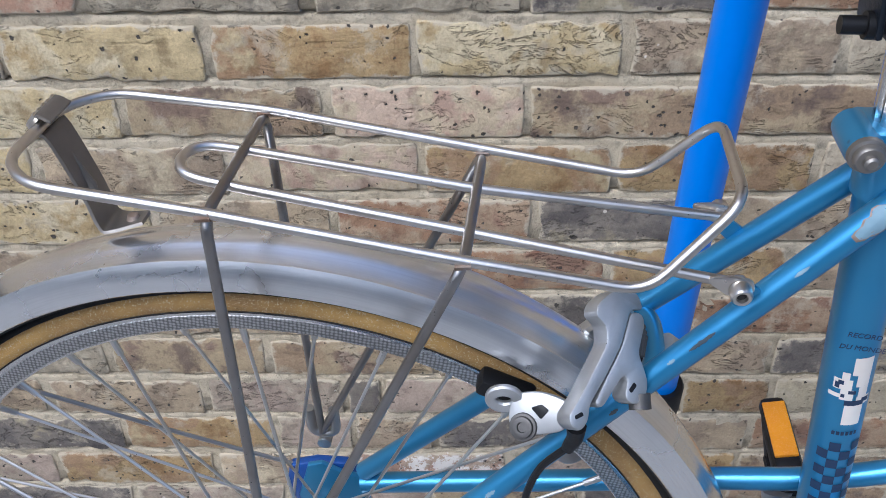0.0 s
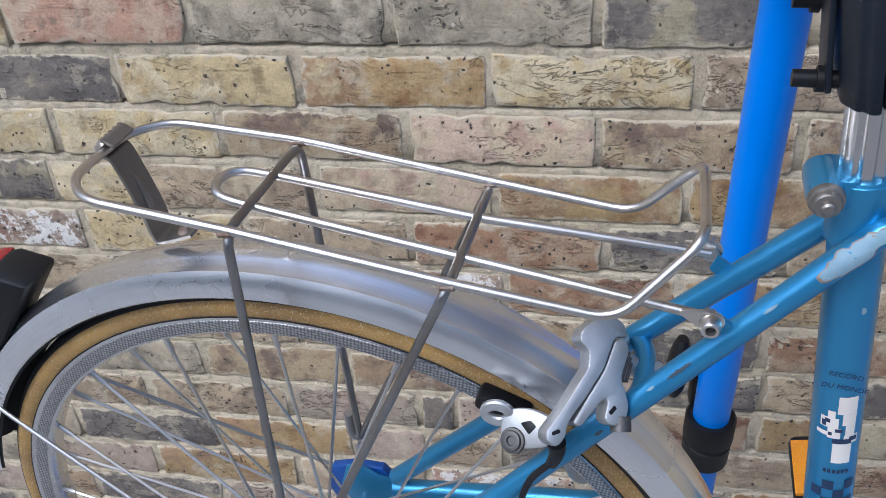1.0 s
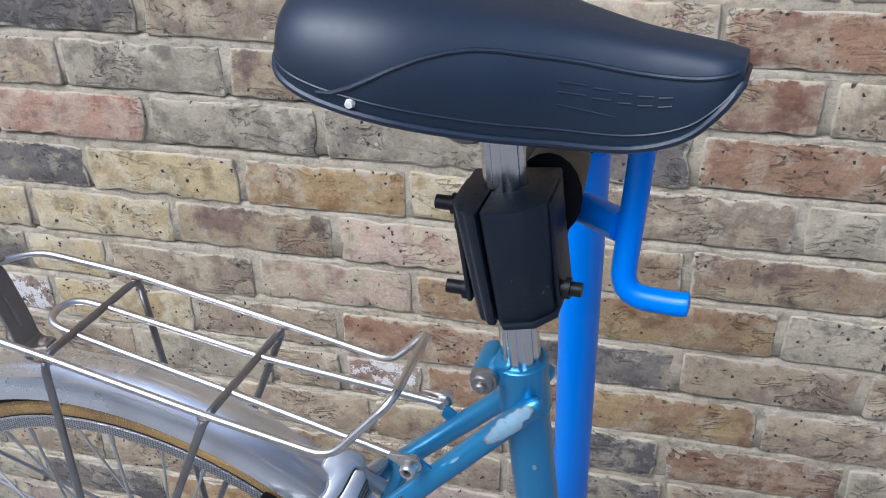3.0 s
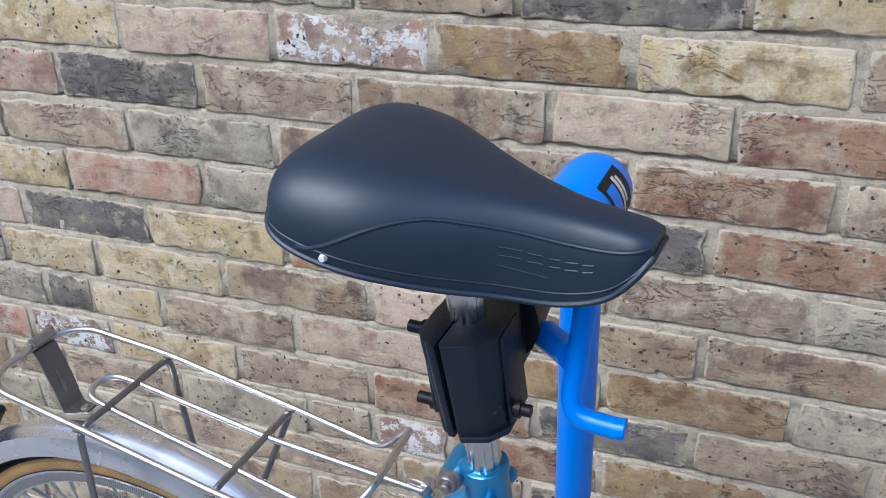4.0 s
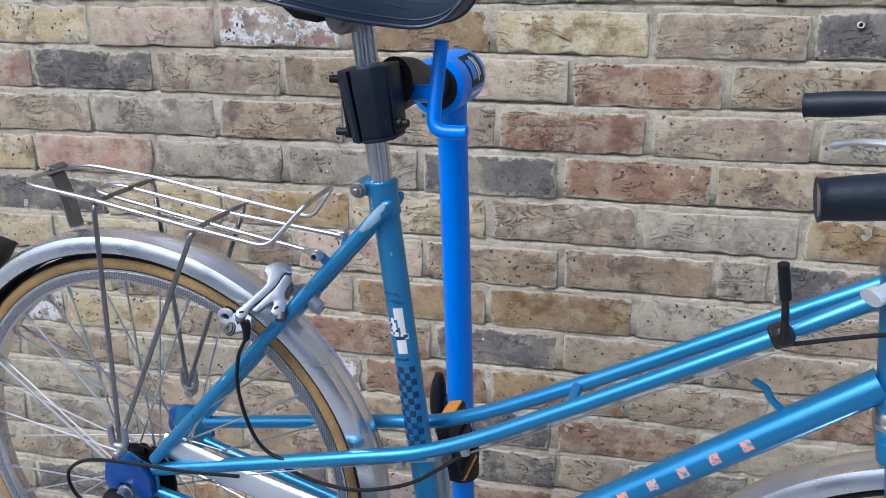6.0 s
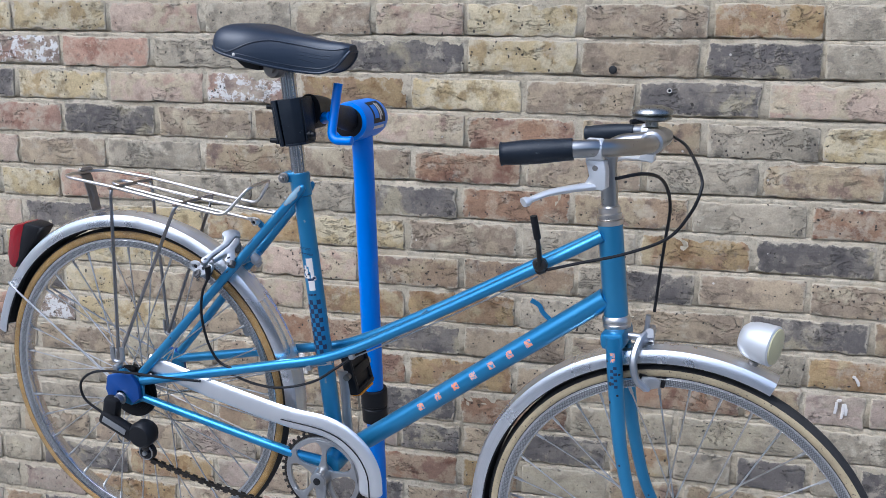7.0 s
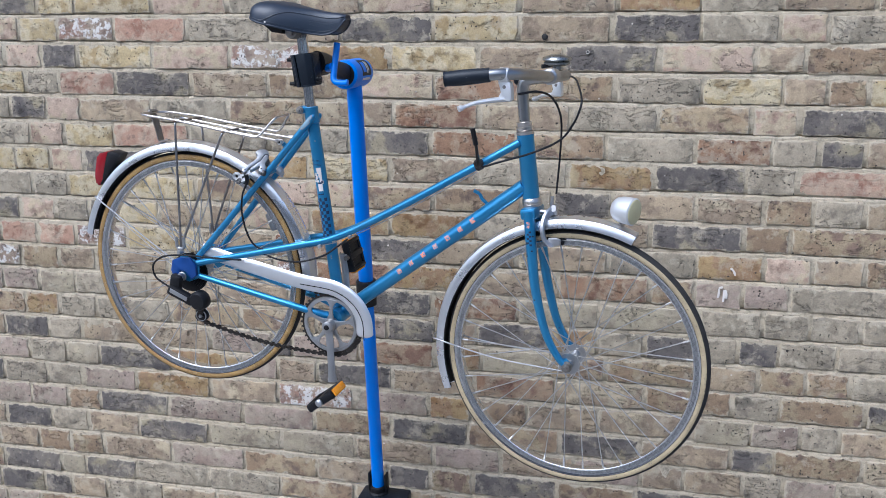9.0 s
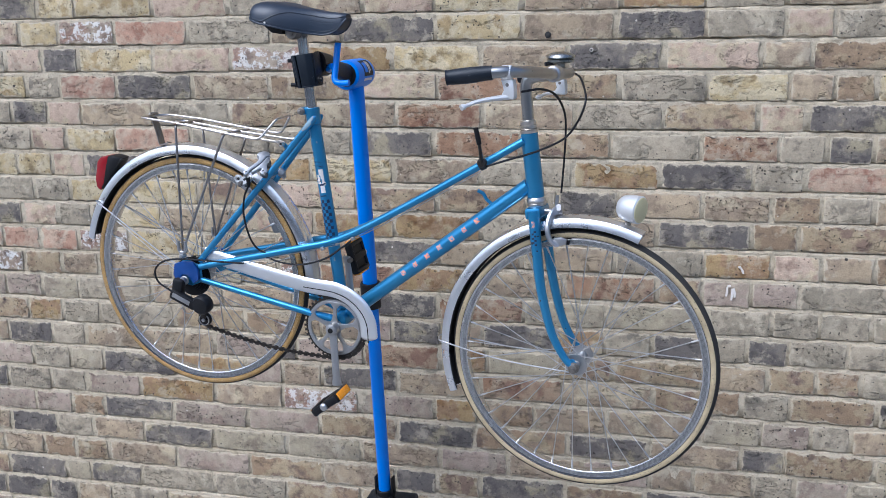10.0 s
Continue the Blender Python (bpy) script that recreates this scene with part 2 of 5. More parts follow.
STEEL = worn("dull_steel", (0.3, 0.28, 0.255), (0.2, 0.18, 0.155), 0.45, 0.9, 60, 0.7, 0.15, ((0.17, 0.07, 0.03), 0.71, 1.0))
ALLOY = worn("cast_alloy", (0.5, 0.5, 0.5), (0.33, 0.325, 0.315), 0.36, 0.92, 60, 0.6, 0.12)
GREY_STEEL = worn("grimy_steel", (0.13, 0.125, 0.12), (0.07, 0.065, 0.06), 0.5, 0.75, 150, 0.8, 0.25)
POST_SILVER = worn("polished_post", (0.68, 0.67, 0.65), (0.48, 0.46, 0.43), 0.22, 1.0, 30, 0.7, 0.02)
SPOKE_STEEL = worn("spoke_steel", (0.68, 0.665, 0.635), (0.5, 0.47, 0.43), 0.3, 0.95, 60, 0.7, 0.02)
BAR_STEEL = worn("dulled_bar", (0.43, 0.43, 0.42), (0.3, 0.295, 0.28), 0.3, 1.0, 40, 0.7, 0.03)
BELL_STEEL = worn("tarnished_bell", (0.4, 0.41, 0.39), (0.24, 0.25, 0.23), 0.28, 1.0, 60, 0.8, 0.03)
GUARD_SILVER = worn("bright_guard_sheet", (0.86, 0.86, 0.86), (0.7, 0.7, 0.7), 0.36, 0.85, 25, 0.6, 0.02)
CAST = worn("dull_cast_alloy", (0.55, 0.555, 0.555), (0.33, 0.33, 0.325), 0.46, 0.85, 110, 0.7, 0.15)
FENDER = turned_metal("brushed_aluminium", (0.94, 0.945, 0.955), (0.8, 0.805, 0.82), 0.22, 0.8, 0.22)
LAMP_SHELL = worn("matt_silver_shell", (0.74, 0.74, 0.73), (0.62, 0.61, 0.59), 0.42, 0.55, 30, 0.5, 0.03)
RIM = turned_metal("rim_steel", (0.8, 0.8, 0.8), (0.58, 0.575, 0.57), 0.15, 0.7, 0.1)


def knurled():
    """Rim steel rolled with a fine raised pattern."""
    m, t, b = nodes("knurled_rim")
    cell = t.nodes.new("ShaderNodeTexVoronoi")
    cell.inputs["Scale"].default_value, cell.inputs["Randomness"].default_value = 400, 0.2
    t.links.new(coords(t), cell.inputs["Vector"])
    # base colour also carries the shade between the raised cells
    t.links.new(ramp(t, cell.outputs["Distance"], [(0.25, (0.6, 0.6, 0.6)), (0.55, (0.24, 0.24, 0.24))]), b.inputs["Base Color"])
    b.inputs["Metallic"].default_value, b.inputs["Roughness"].default_value = 0.95, 0.32
    bump(t, b, ramp(t, cell.outputs["Distance"], [(0.1, (1, 1, 1)), (0.6, (0, 0, 0))]), 0.35, 0.001)
    return m


KNURL = knurled()
GUM_PALE = worn("pale_tyre_wall", (0.46, 0.37, 0.22), (0.3, 0.235, 0.14), 0.8, 0.0, 90, 0.95, 0.6, ((0.1, 0.08, 0.06), 0.62, 3.0))
GUM = worn("tan_tyre_wall", (0.41, 0.245, 0.07), (0.24, 0.14, 0.05), 0.8, 0.0, 130, 0.95, 0.9, ((0.5, 0.4, 0.24), 0.58, 6.0))
CHAIN_STEEL = worn("oily_chain", (0.07, 0.062, 0.055), (0.03, 0.027, 0.024), 0.4, 0.8, 120, 0.8, 0.2)
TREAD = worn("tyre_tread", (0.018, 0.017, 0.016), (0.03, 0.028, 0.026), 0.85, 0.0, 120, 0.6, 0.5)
BLACK = worn("black_plastic", (0.007, 0.007, 0.008), (0.016, 0.016, 0.017), 0.45, 0.0, 60, 0.5, 0.15)
BLACK.node_tree.nodes["Principled BSDF"].inputs["Specular IOR Level"].default_value = 0.28
CLAMP_BLACK = worn("clamp_rubber", (0.006, 0.010, 0.017), (0.018, 0.023, 0.03), 0.42, 0.0, 60, 0.8, 0.5, ((0.07, 0.075, 0.08), 0.69, 1.6))
VINYL = worn("black_vinyl", (0.005, 0.013, 0.029), (0.009, 0.02, 0.038), 0.45, 0.0, 90, 0.7, 0.08)
VINYL.node_tree.nodes["Principled BSDF"].inputs["Specular IOR Level"].default_value = 0.62
CLAMP_BLACK.node_tree.nodes["Principled BSDF"].inputs["Specular IOR Level"].default_value = 0.3
RED_LENS = worn("red_lens", (0.26, 0.013, 0.018), (0.17, 0.008, 0.012), 0.18, 0.0, 60, 0.4, 0.02)
AMBER = worn("amber_reflector", (0.85, 0.33, 0.015), (0.7, 0.24, 0.01), 0.25, 0.0, 200, 0.4, 0.3)
CREAM = worn("cream_lens", (0.6, 0.55, 0.32), (0.48, 0.43, 0.22), 0.3, 0.0, 100, 0.4, 0.2)
WHITE_PAINT = worn("white_decal", (0.72, 0.68, 0.62), (0.6, 0.52, 0.44), 0.5, 0.0, 90, 0.6, 0.02)
NAVY_PRINT = worn("navy_decal", (0.012, 0.03, 0.075), (0.02, 0.04, 0.09), 0.45, 0.0, 90, 0.4, 0.02)
ORANGE_PRINT = worn("orange_decal", (0.72, 0.25, 0.11), (0.55, 0.36, 0.28), 0.5, 0.0, 200, 0.8, 0.02, ((0.05, 0.25, 0.46), 0.52, 1.6))
PAVING = worn("paving", (0.27, 0.262, 0.25), (0.2, 0.194, 0.184), 0.9, 0.0, 8, 0.7, 0.6)


# ---- mesh helpers ----
def mesh_of(bm, name, material, smooth=True):
    me = bpy.data.meshes.new(name)
    bmesh.ops.recalc_face_normals(bm, faces=bm.faces)
    if smooth:
        for fc in bm.faces:
            fc.smooth = True
        for e in bm.edges:
            if len(e.link_faces) == 2 and e.calc_face_angle() > 0.7:
                e.smooth = False
    bm.to_mesh(me)
    bm.free()
    me.materials.append(material)
    return me


def part(name, bm, material, parent, label="", smooth=True):
    ob = new(name, mesh_of(bm, name, material, smooth))
    ob.parent = parent
    if label:
        tagged(ob, label)
    return ob


def fillet(points, r, steps=5, closed=False):
    """A polyline with its corners rounded to about r."""
    pts = [Vector(p) for p in points]
    out = []
    n = len(pts)
    for i, p in enumerate(pts):
        if not closed and i in (0, n - 1):
            out.append(p)
            continue
        a, b = pts[i - 1] - p, pts[(i + 1) % n] - p
        ka, kb = min(r, a.length * 0.48), min(r, b.length * 0.48)
        s, e = p + a.normalized() * ka, p + b.normalized() * kb
        for k in range(steps + 1):
            f = k / steps
            out.append(s * (1 - f) ** 2 + p * 2 * f * (1 - f) + e * f * f)
    return out


def spline(points, steps=6):
    """A smooth curve through the points."""
    p = [Vector(q) for q in points]
    p = [p[0] * 2 - p[1], *p, p[-1] * 2 - p[-2]]
    out = []
    for i in range(1, len(p) - 2):
        for k in range(steps):
            f = k / steps
            a, b, c, d = p[i - 1:i + 3]
            out.append(0.5 * (2 * b + (c - a) * f + (2 * a - 5 * b + 4 * c - d) * f * f + (3 * b - a - 3 * c + d) * f ** 3))
    out.append(p[-2])
    return out


def tube(points, r, n=12, closed=False, bm=None, flat=1.0):
    """A round bar along the points; r is one radius or one for each point; flat squeezes it across."""
    bm = bm or bmesh.new()
    pts = [Vector(p) for p in points]
    m = len(pts)
    rs = [r(i / (m - 1)) for i in range(m)] if callable(r) else [r] * m
    up = None
    rings = []
    for i, p in enumerate(pts):
        d = (pts[(i + 1) % m] - pts[i - 1]) if closed else (pts[min(i + 1, m - 1)] - pts[max(i - 1, 0)])
        d.normalize()
        if up is None:
            up = Vector((0, 0, 1)) if abs(d.z) < 0.9 else Vector((0, 1, 0))
        up = (up - d * up.dot(d)).normalized()
        side = d.cross(up)
        rings.append([bm.verts.new(p + (up * math.cos(a) + side * math.sin(a) * flat) * rs[i]) for a in (2 * math.pi * k / n for k in range(n))])
    for i in range(m if closed else m - 1):
        a, b = rings[i], rings[(i + 1) % m]
        for k in range(n):
            bm.faces.new((a[k], a[(k + 1) % n], b[(k + 1) % n], b[k]))
    if not closed:
        bm.faces.new(rings[0])
        bm.faces.new(rings[-1])
    return bm


def box(size, at=(0, 0, 0), rot=None, bevel=0.002, bm=None):
    bm = bm or bmesh.new()
    m = Matrix.Translation(at) @ (rot or Matrix()) @ Matrix.Diagonal((*size, 1))
    vs = bmesh.ops.create_cube(bm, size=1, matrix=m)["verts"]
    if bevel:
        es = {e for v in vs for e in v.link_edges}
        bmesh.ops.bevel(bm, geom=list(es), offset=bevel, segments=2, affect="EDGES", profile=0.5)
    return bm


def lathe(profile, axis_at, axis="y", n=32, bm=None, turn=None):
    """A turned body: the profile is (radius, along) pairs about an axis through axis_at."""
    bm = bm or bmesh.new()
    rings = []
    for r, h in profile:
        ring = []
        for k in range(n):
            a = 2 * math.pi * k / n
            c, s = r * math.cos(a), r * math.sin(a)
            v = {"y": Vector((c, h, s)), "z": Vector((c, s, h)), "x": Vector((h, c, s))}[axis]
            ring.append(bm.verts.new(Vector(axis_at) + (turn @ v if turn else v)))
        rings.append(ring)
    for a, b in zip(rings, rings[1:]):
        for k in range(n):
            bm.faces.new((a[k], a[(k + 1) % n], b[(k + 1) % n], b[k]))
    for ring in (rings[0], rings[-1]):
        bm.faces.new(ring)
    bmesh.ops.remove_doubles(bm, verts=bm.verts, dist=1e-6)
    return bm


def ring_body(section, n=96, a0=0.0, a1=360.0, bm=None):
    """A section of (radius, across) pairs swept round the y axis from a0 to a1 degrees."""
    bm = bm or bmesh.new()
    full = abs(a1 - a0) >= 360
    rings = []
    for i in range(n if full else n + 1):
        a = radians(a0 + (a1 - a0) * i / n)
        rings.append([bm.verts.new((r * math.cos(a), w, r * math.sin(a))) for r, w in section])
    m = len(section)
    for i in range(n):
        a, b = rings[i], rings[(i + 1) % len(rings)]
        for k in range(m):
            bm.faces.new((a[k], a[(k + 1) % m], b[(k + 1) % m], b[k]))
    if not full:
        bm.faces.new(rings[0])
        bm.faces.new(rings[-1])
    return bm


def moved(bm, m):
    bmesh.ops.transform(bm, matrix=m, verts=bm.verts)
    return bm


def plate(outline, thick, y, bm=None, bevel=0.0015):
    """A plate cut to an outline of (x, z) pairs, its middle at y."""
    bm = bm or bmesh.new()
    f = bm.faces.new([bm.verts.new((x, y - thick / 2, z)) for x, z in outline])
    made = bmesh.ops.extrude_face_region(bm, geom=[f])
    vs = [v for v in made["geom"] if isinstance(v, bmesh.types.BMVert)]
    bmesh.ops.translate(bm, vec=(0, thick, 0), verts=vs)
    if bevel:
        bmesh.ops.bevel(bm, geom=[e for e in bm.edges if e.calc_face_angle(0) > 1.0], offset=bevel, segments=2, affect="EDGES", profile=0.5)
    return bm


# ---- ground and wall ----
PITCH, TOP, GROUND = 0.085, 1.605, -0.16
bm = bmesh.new()
bmesh.ops.create_grid(bm, x_segments=8, y_segments=8, size=60)
ground = tagged(new("ground", mesh_of(bm, "ground", PAVING, False)), "grey worn paving in front of the brick wall", "ground", kind="structure")
ground.location.z = GROUND

# unseen wall, added to block low sky and darken reflections in the metal
bm = box((26, 0.3, 2.8), (1.0, -8.2, GROUND + 1.4), None, 0)
tagged(new("wall_south", mesh_of(bm, "wall_south", PAVING, False)), "unseen plain grey wall added to cut low sky light and reflections", "wall", kind="structure")

# ---- bicycle ----
BIKE = pose(0.9407, -0.6624, 1.3056, 3.66, -0.28, -5.5)
bike = tagged(new("bicycle"), "small metallic blue mixte bicycle hung in a repair stand", "bicycle")
bike.matrix_world = BIKE


def both(points):
    """The same points on the far side."""
    return [(x, -y, z) for x, y, z in points]


# frame
part("seat_tube", tube([(-0.003, 0, 0.117), (0.046, 0, -0.34)], 0.0145, 20), PAINT, bike)
part("head_tube", tube([(0.501, 0, 0.086), (0.516, 0, -0.052)], 0.0185, 20), PAINT, bike)
part("down_tube", tube([(0.5, 0, -0.028), (0.06, 0, -0.352)], 0.0165, 20), PAINT, bike)
LATERAL = [(0.492, -0.014, 0.07), (0.4, -0.02, 0.018), (0.203, -0.026, -0.091), (0.063, -0.0335, -0.160), (-0.049, -0.042, -0.188), (-0.305, -0.058, -0.243)]
STAY = [(-0.002, -0.018, 0.105), (-0.303, -0.058, -0.228)]
CHAIN = [(-0.31, -0.058, -0.274), (-0.045, -0.046, -0.338), (0.03, -0.03, -0.36)]
for side in (lambda p: p, both):
    part("lateral_tube", tube(spline(side(LATERAL)), 0.0085, 14), PAINT, bike)
    cap = Vector(STAY[0]).lerp(Vector(STAY[1]), -0.045)
    seat_stay = tube(side([STAY[1], STAY[0]]), 0.0078, 14)
    tube(side([Vector(STAY[0]) * (1 - f) + cap * f for f in (0, 0.3, 0.6, 0.85, 1.0)]), lambda f: 0.0078 * math.sqrt(max(0.08, 1 - f * f)), 14, False, seat_stay)
    part("seat_stay", seat_stay, PAINT, bike)
    part("chain_stay", tube(spline(side(CHAIN)), lambda f: 0.007 + 0.003 * f, 14), PAINT, bike)

part("lateral_brace", tube([(0.208, -0.026, -0.088), (0.208, 0.026, -0.088)], 0.006, 12), PAINT, bike)

# wheels
HUB_R, HUB_F = Vector((-0.343, 0, -0.276)), Vector((0.618, 0, -0.414))
STEER = Matrix.Translation((0.508, 0, 0.02)) @ pose(0, 0, 0, 0, 6.6, 0) @ pose(0, 0, 0, 0, 0, -5) @ pose(0, 0, 0, 0, -6.6, 0) @ Matrix.Translation((-0.508, 0, -0.02))


def wheel(name, place, spin, label, gum, shoulder):
    half = [(0.277, 0.0118), (0.2786, 0.0126), (0.2802, 0.0130), (0.2804, 0.0112), (0.272, 0.0095)]
    inner_half = [(0.277, 0.0118), (0.2665, 0.0112), (0.2645, 0.0098), (0.2635, 0.006)]
    rim_section = [(r, -c) for r, c in half] + [(r, c) for r, c in reversed(half)] + inner_half[1:] + [(0.263, 0)] + [(r, -c) for r, c in reversed(inner_half[1:])]
    rim = part(name, ring_body(rim_section, 120), RIM, bike, label)
    rim.matrix_local = place @ pose(0, 0, 0, 0, spin, 0)
    wall = [(0.277, 0.0095), (0.2804, 0.0120), (0.2834, 0.0136), (0.2885, 0.0142), (0.2915, 0.0132), (0.2945, 0.0108), (0.2968, 0.0072), (0.298, 0.003)]
    tyre = [(r, -c) for r, c in wall] + [(r, c) for r, c in reversed(wall)]
    part("tyre", ring_body(tyre, 120), gum, rim, "tan-walled narrow tyre")
    tread = [(0.2845 + r * math.sin(radians(a)), -r * 1.02 * math.cos(radians(a))) for r, a in [(0.0148, q) for q in range(shoulder, 181 - shoulder, 4)] + [(0.013, 176 - shoulder), (0.013, 90), (0.013, shoulder + 4)]]
    part("tread", ring_body(tread, 120), TREAD, rim, "black worn tread")
    for sd in (-1, 1):
        part("knurled_band", ring_body([(0.2668, sd * 0.01165), (0.2765, sd * 0.0122), (0.2765, sd * 0.011), (0.2668, sd * 0.0105)], 120), KNURL, rim)
        part("bead_line", ring_body([(0.2802, sd * 0.0115), (0.2805, sd * 0.0129), (0.2811, sd * 0.0131), (0.2812, sd * 0.0115)], 120), TREAD, rim)
    hub = bmesh.new()
    lathe([(0.004, -0.052), (0.004, -0.04), (0.009, -0.04), (0.01, -0.033), (0.024, -0.032), (0.024, -0.029), (0.012, -0.027), (0.0105, 0), (0.012, 0.027), (0.024, 0.029), (0.024, 0.032), (0.01, 0.033), (0.009, 0.04), (0.004, 0.04), (0.004, 0.052)], (0, 0, 0), "y", 24, hub)
    part("hub", hub, ALLOY, rim)
    base = None
    for k in range(36):
        s = 1 if k % 2 else -1
        a_rim = radians(k * 10)
        a_hub = a_rim + radians(72 if k % 4 < 2 else -72)
        p = Vector((0.0225 * math.cos(a_hub), s * 0.0305, 0.0225 * math.sin(a_hub)))
        q = Vector((0.263 * math.cos(a_rim), s * 0.003, 0.263 * math.sin(a_rim)))
        if base is None:
            length = (q - p).length
            b2 = bmesh.new()
            tube([(0, 0, 0), (0, 0, length - 0.014)], 0.0013, 6, False, b2)
            tube([(0, 0, length - 0.014), (0, 0, length)], 0.0023, 8, False, b2)
            base = mesh_of(b2, "spoke", SPOKE_STEEL)
        sp = new("spoke", base)
        sp.parent = rim
        sp.matrix_local = Matrix.Translation(p) @ (q - p).to_track_quat("Z", "Y").to_matrix().to_4x4()
    return rim


rear_wheel = wheel("rear_wheel", Matrix.Translation(HUB_R), 8, "spoked wheel with a steel rim and tan-walled tyre", GUM, 40)
front_wheel = wheel("front_wheel", STEER @ Matrix.Translation(HUB_F), 3, "spoked wheel with a steel rim and pale-walled tyre", GUM_PALE, 30)


def fender(name, place, a0, a1, label):
    w, h0, h1 = 0.0235, 0.3055, 0.3295
    outer = [(h0, -w), (h0 + 0.009, -w * 0.97), (h0 + 0.0155, -w * 0.86), (h0 + 0.0185, -w * 0.80), (h0 + 0.0182, -w * 0.70), (h1 - 0.0015, -w * 0.36), (h1, 0), (h1 - 0.0015, w * 0.36), (h0 + 0.0182, w * 0.70), (h0 + 0.0185, w * 0.80), (h0 + 0.0155, w * 0.86), (h0 + 0.009, w * 0.97), (h0, w)]
    inner = [(r - 0.0012, c * 0.95) for r, c in reversed(outer)]
    ob = part(name, ring_body(outer + inner, 72, a0, a1), FENDER, bike, label)
    ob.matrix_local = place
    # a thin black sheet follows the inside of the guard
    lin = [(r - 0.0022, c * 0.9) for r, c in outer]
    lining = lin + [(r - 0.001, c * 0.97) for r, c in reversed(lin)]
    part("lining", ring_body(lining, 72, a0 + 0.3, a1 - 0.3), TREAD, ob, "black underside")
    return ob


rear_fender = fender("rear_fender", Matrix.Translation(HUB_R), -4, 165.5, "dented brushed aluminium mudguard")
front_fender = fender("front_fender", STEER @ Matrix.Translation(HUB_F), 66, 200, "brushed aluminium mudguard")

# fork
BLADE = [(0.52, -0.03, -0.078), (0.533, -0.042, -0.18), (0.544, -0.047, -0.253), (0.567, -0.048, -0.341), (0.596, -0.048, -0.395), (0.614, -0.048, -0.412)]
for side in (lambda p: p, both):
    part("fork_blade", moved(tube(spline(side(BLADE)), lambda f: 0.0125 - 0.0055 * f, 16), STEER), FORK_PAINT, bike)

# rack
loop = [(-0.119, -0.052, 0.069), (-0.209, -0.054, 0.084), (-0.336, -0.054, 0.106), (-0.425, -0.052, 0.117), (-0.446, -0.03, 0.117), (-0.446, 0.03, 0.115), (-0.425, 0.052, 0.114), (-0.336, 0.056, 0.104), (-0.207, 0.055, 0.083), (-0.116, 0.05, 0.071), (-0.079, 0.036, 0.117), (-0.078, -0.038, 0.115)]
rack = part("luggage_rack", tube(fillet(loop, 0.014, 5, True), 0.0029, 10, True), CHROME, bike, "chromed wire rear rack with rusty joints")
mid = [(-0.072, -0.031, 0.06), (-0.209, -0.023, 0.079), (-0.336, -0.02, 0.1), (-0.36, -0.018, 0.104), (-0.367, -0.002, 0.105), (-0.36, 0.014, 0.104), (-0.336, 0.016, 0.1), (-0.207, 0.018, 0.079), (-0.07, 0.028, 0.06)]
part("centre_rail", tube(fillet(mid, 0.012), 0.0029, 10), CHROME, rack)
for top_n, top_f in ((loop[2], loop[7]), (loop[1], loop[8])):
    near, far = Vector(top_n) + Vector((0, 0, -0.003)), Vector(top_f) + Vector((0, 0, -0.003))
    part("strut", tube(fillet([(-0.338, -0.073, -0.2), near, far, (-0.338, 0.073, -0.2)], 0.012), 0.003, 10), HOOP, rack, "dull steel hoop of the rack")
    for q in (near, far):
        part("brazed_joint", tube([q + Vector((-0.004, 0, 0.0008)), q + Vector((0.004, 0, 0.0016))], 0.0033, 8), RUST, rack, "rusty brazed joint")

# saddle
STATIONS = np.array([(-0.1135, 0.044, 0.357, 0.345), (-0.111, 0.062, 0.366, 0.340), (-0.100, 0.0755, 0.372, 0.334), (-0.080, 0.0795, 0.374, 0.327), (-0.048, 0.075, 0.370, 0.319), (-0.012, 0.057, 0.361, 0.309), (0.022, 0.038, 0.354, 0.302), (0.054, 0.027, 0.348, 0.299), (0.078, 0.023, 0.345, 0.306), (0.092, 0.020, 0.343, 0.319), (0.1, 0.013, 0.341, 0.331)])


def saddle_at(f, a):
    """The saddle's skin: f runs from tail to nose, a from the near edge (0) over the top to the far edge (180)."""
    i = min(int(f * 10), 9)
    u = f * 10 - i
    p = [STATIONS[min(max(i + k, 0), 10)] for k in (-1, 0, 1, 2)]
    x, hw, zt, zb = 0.5 * (2 * p[1] + (p[2] - p[0]) * u + (2 * p[0] - 5 * p[1] + 4 * p[2] - p[3]) * u * u + (3 * p[1] - p[0] - 3 * p[2] + p[3]) * u ** 3)
    c, q = math.cos(radians(a)), max(math.sin(radians(a)), 0)
    y = -hw * abs(c) ** 0.5 * (1 if c > 0 else -1)
    return Vector((x + 0.07 * y, y - 0.07 * x, zb + (zt - zb) * q ** 0.8))


def saddle_mesh():
    bm = bmesh.new()
    rings = [[bm.verts.new(saddle_at(i / 40, 180 * k / 32)) for k in range(33)] for i in range(41)]
    for a, b in zip(rings, rings[1:]):
        for k in range(32):
            bm.faces.new((a[k], a[k + 1], b[k + 1], b[k]))
        bm.faces.new((a[0], b[0], b[32], a[32]))
    for ring in (rings[0], rings[-1]):
        bm.faces.new(ring)
    return bm


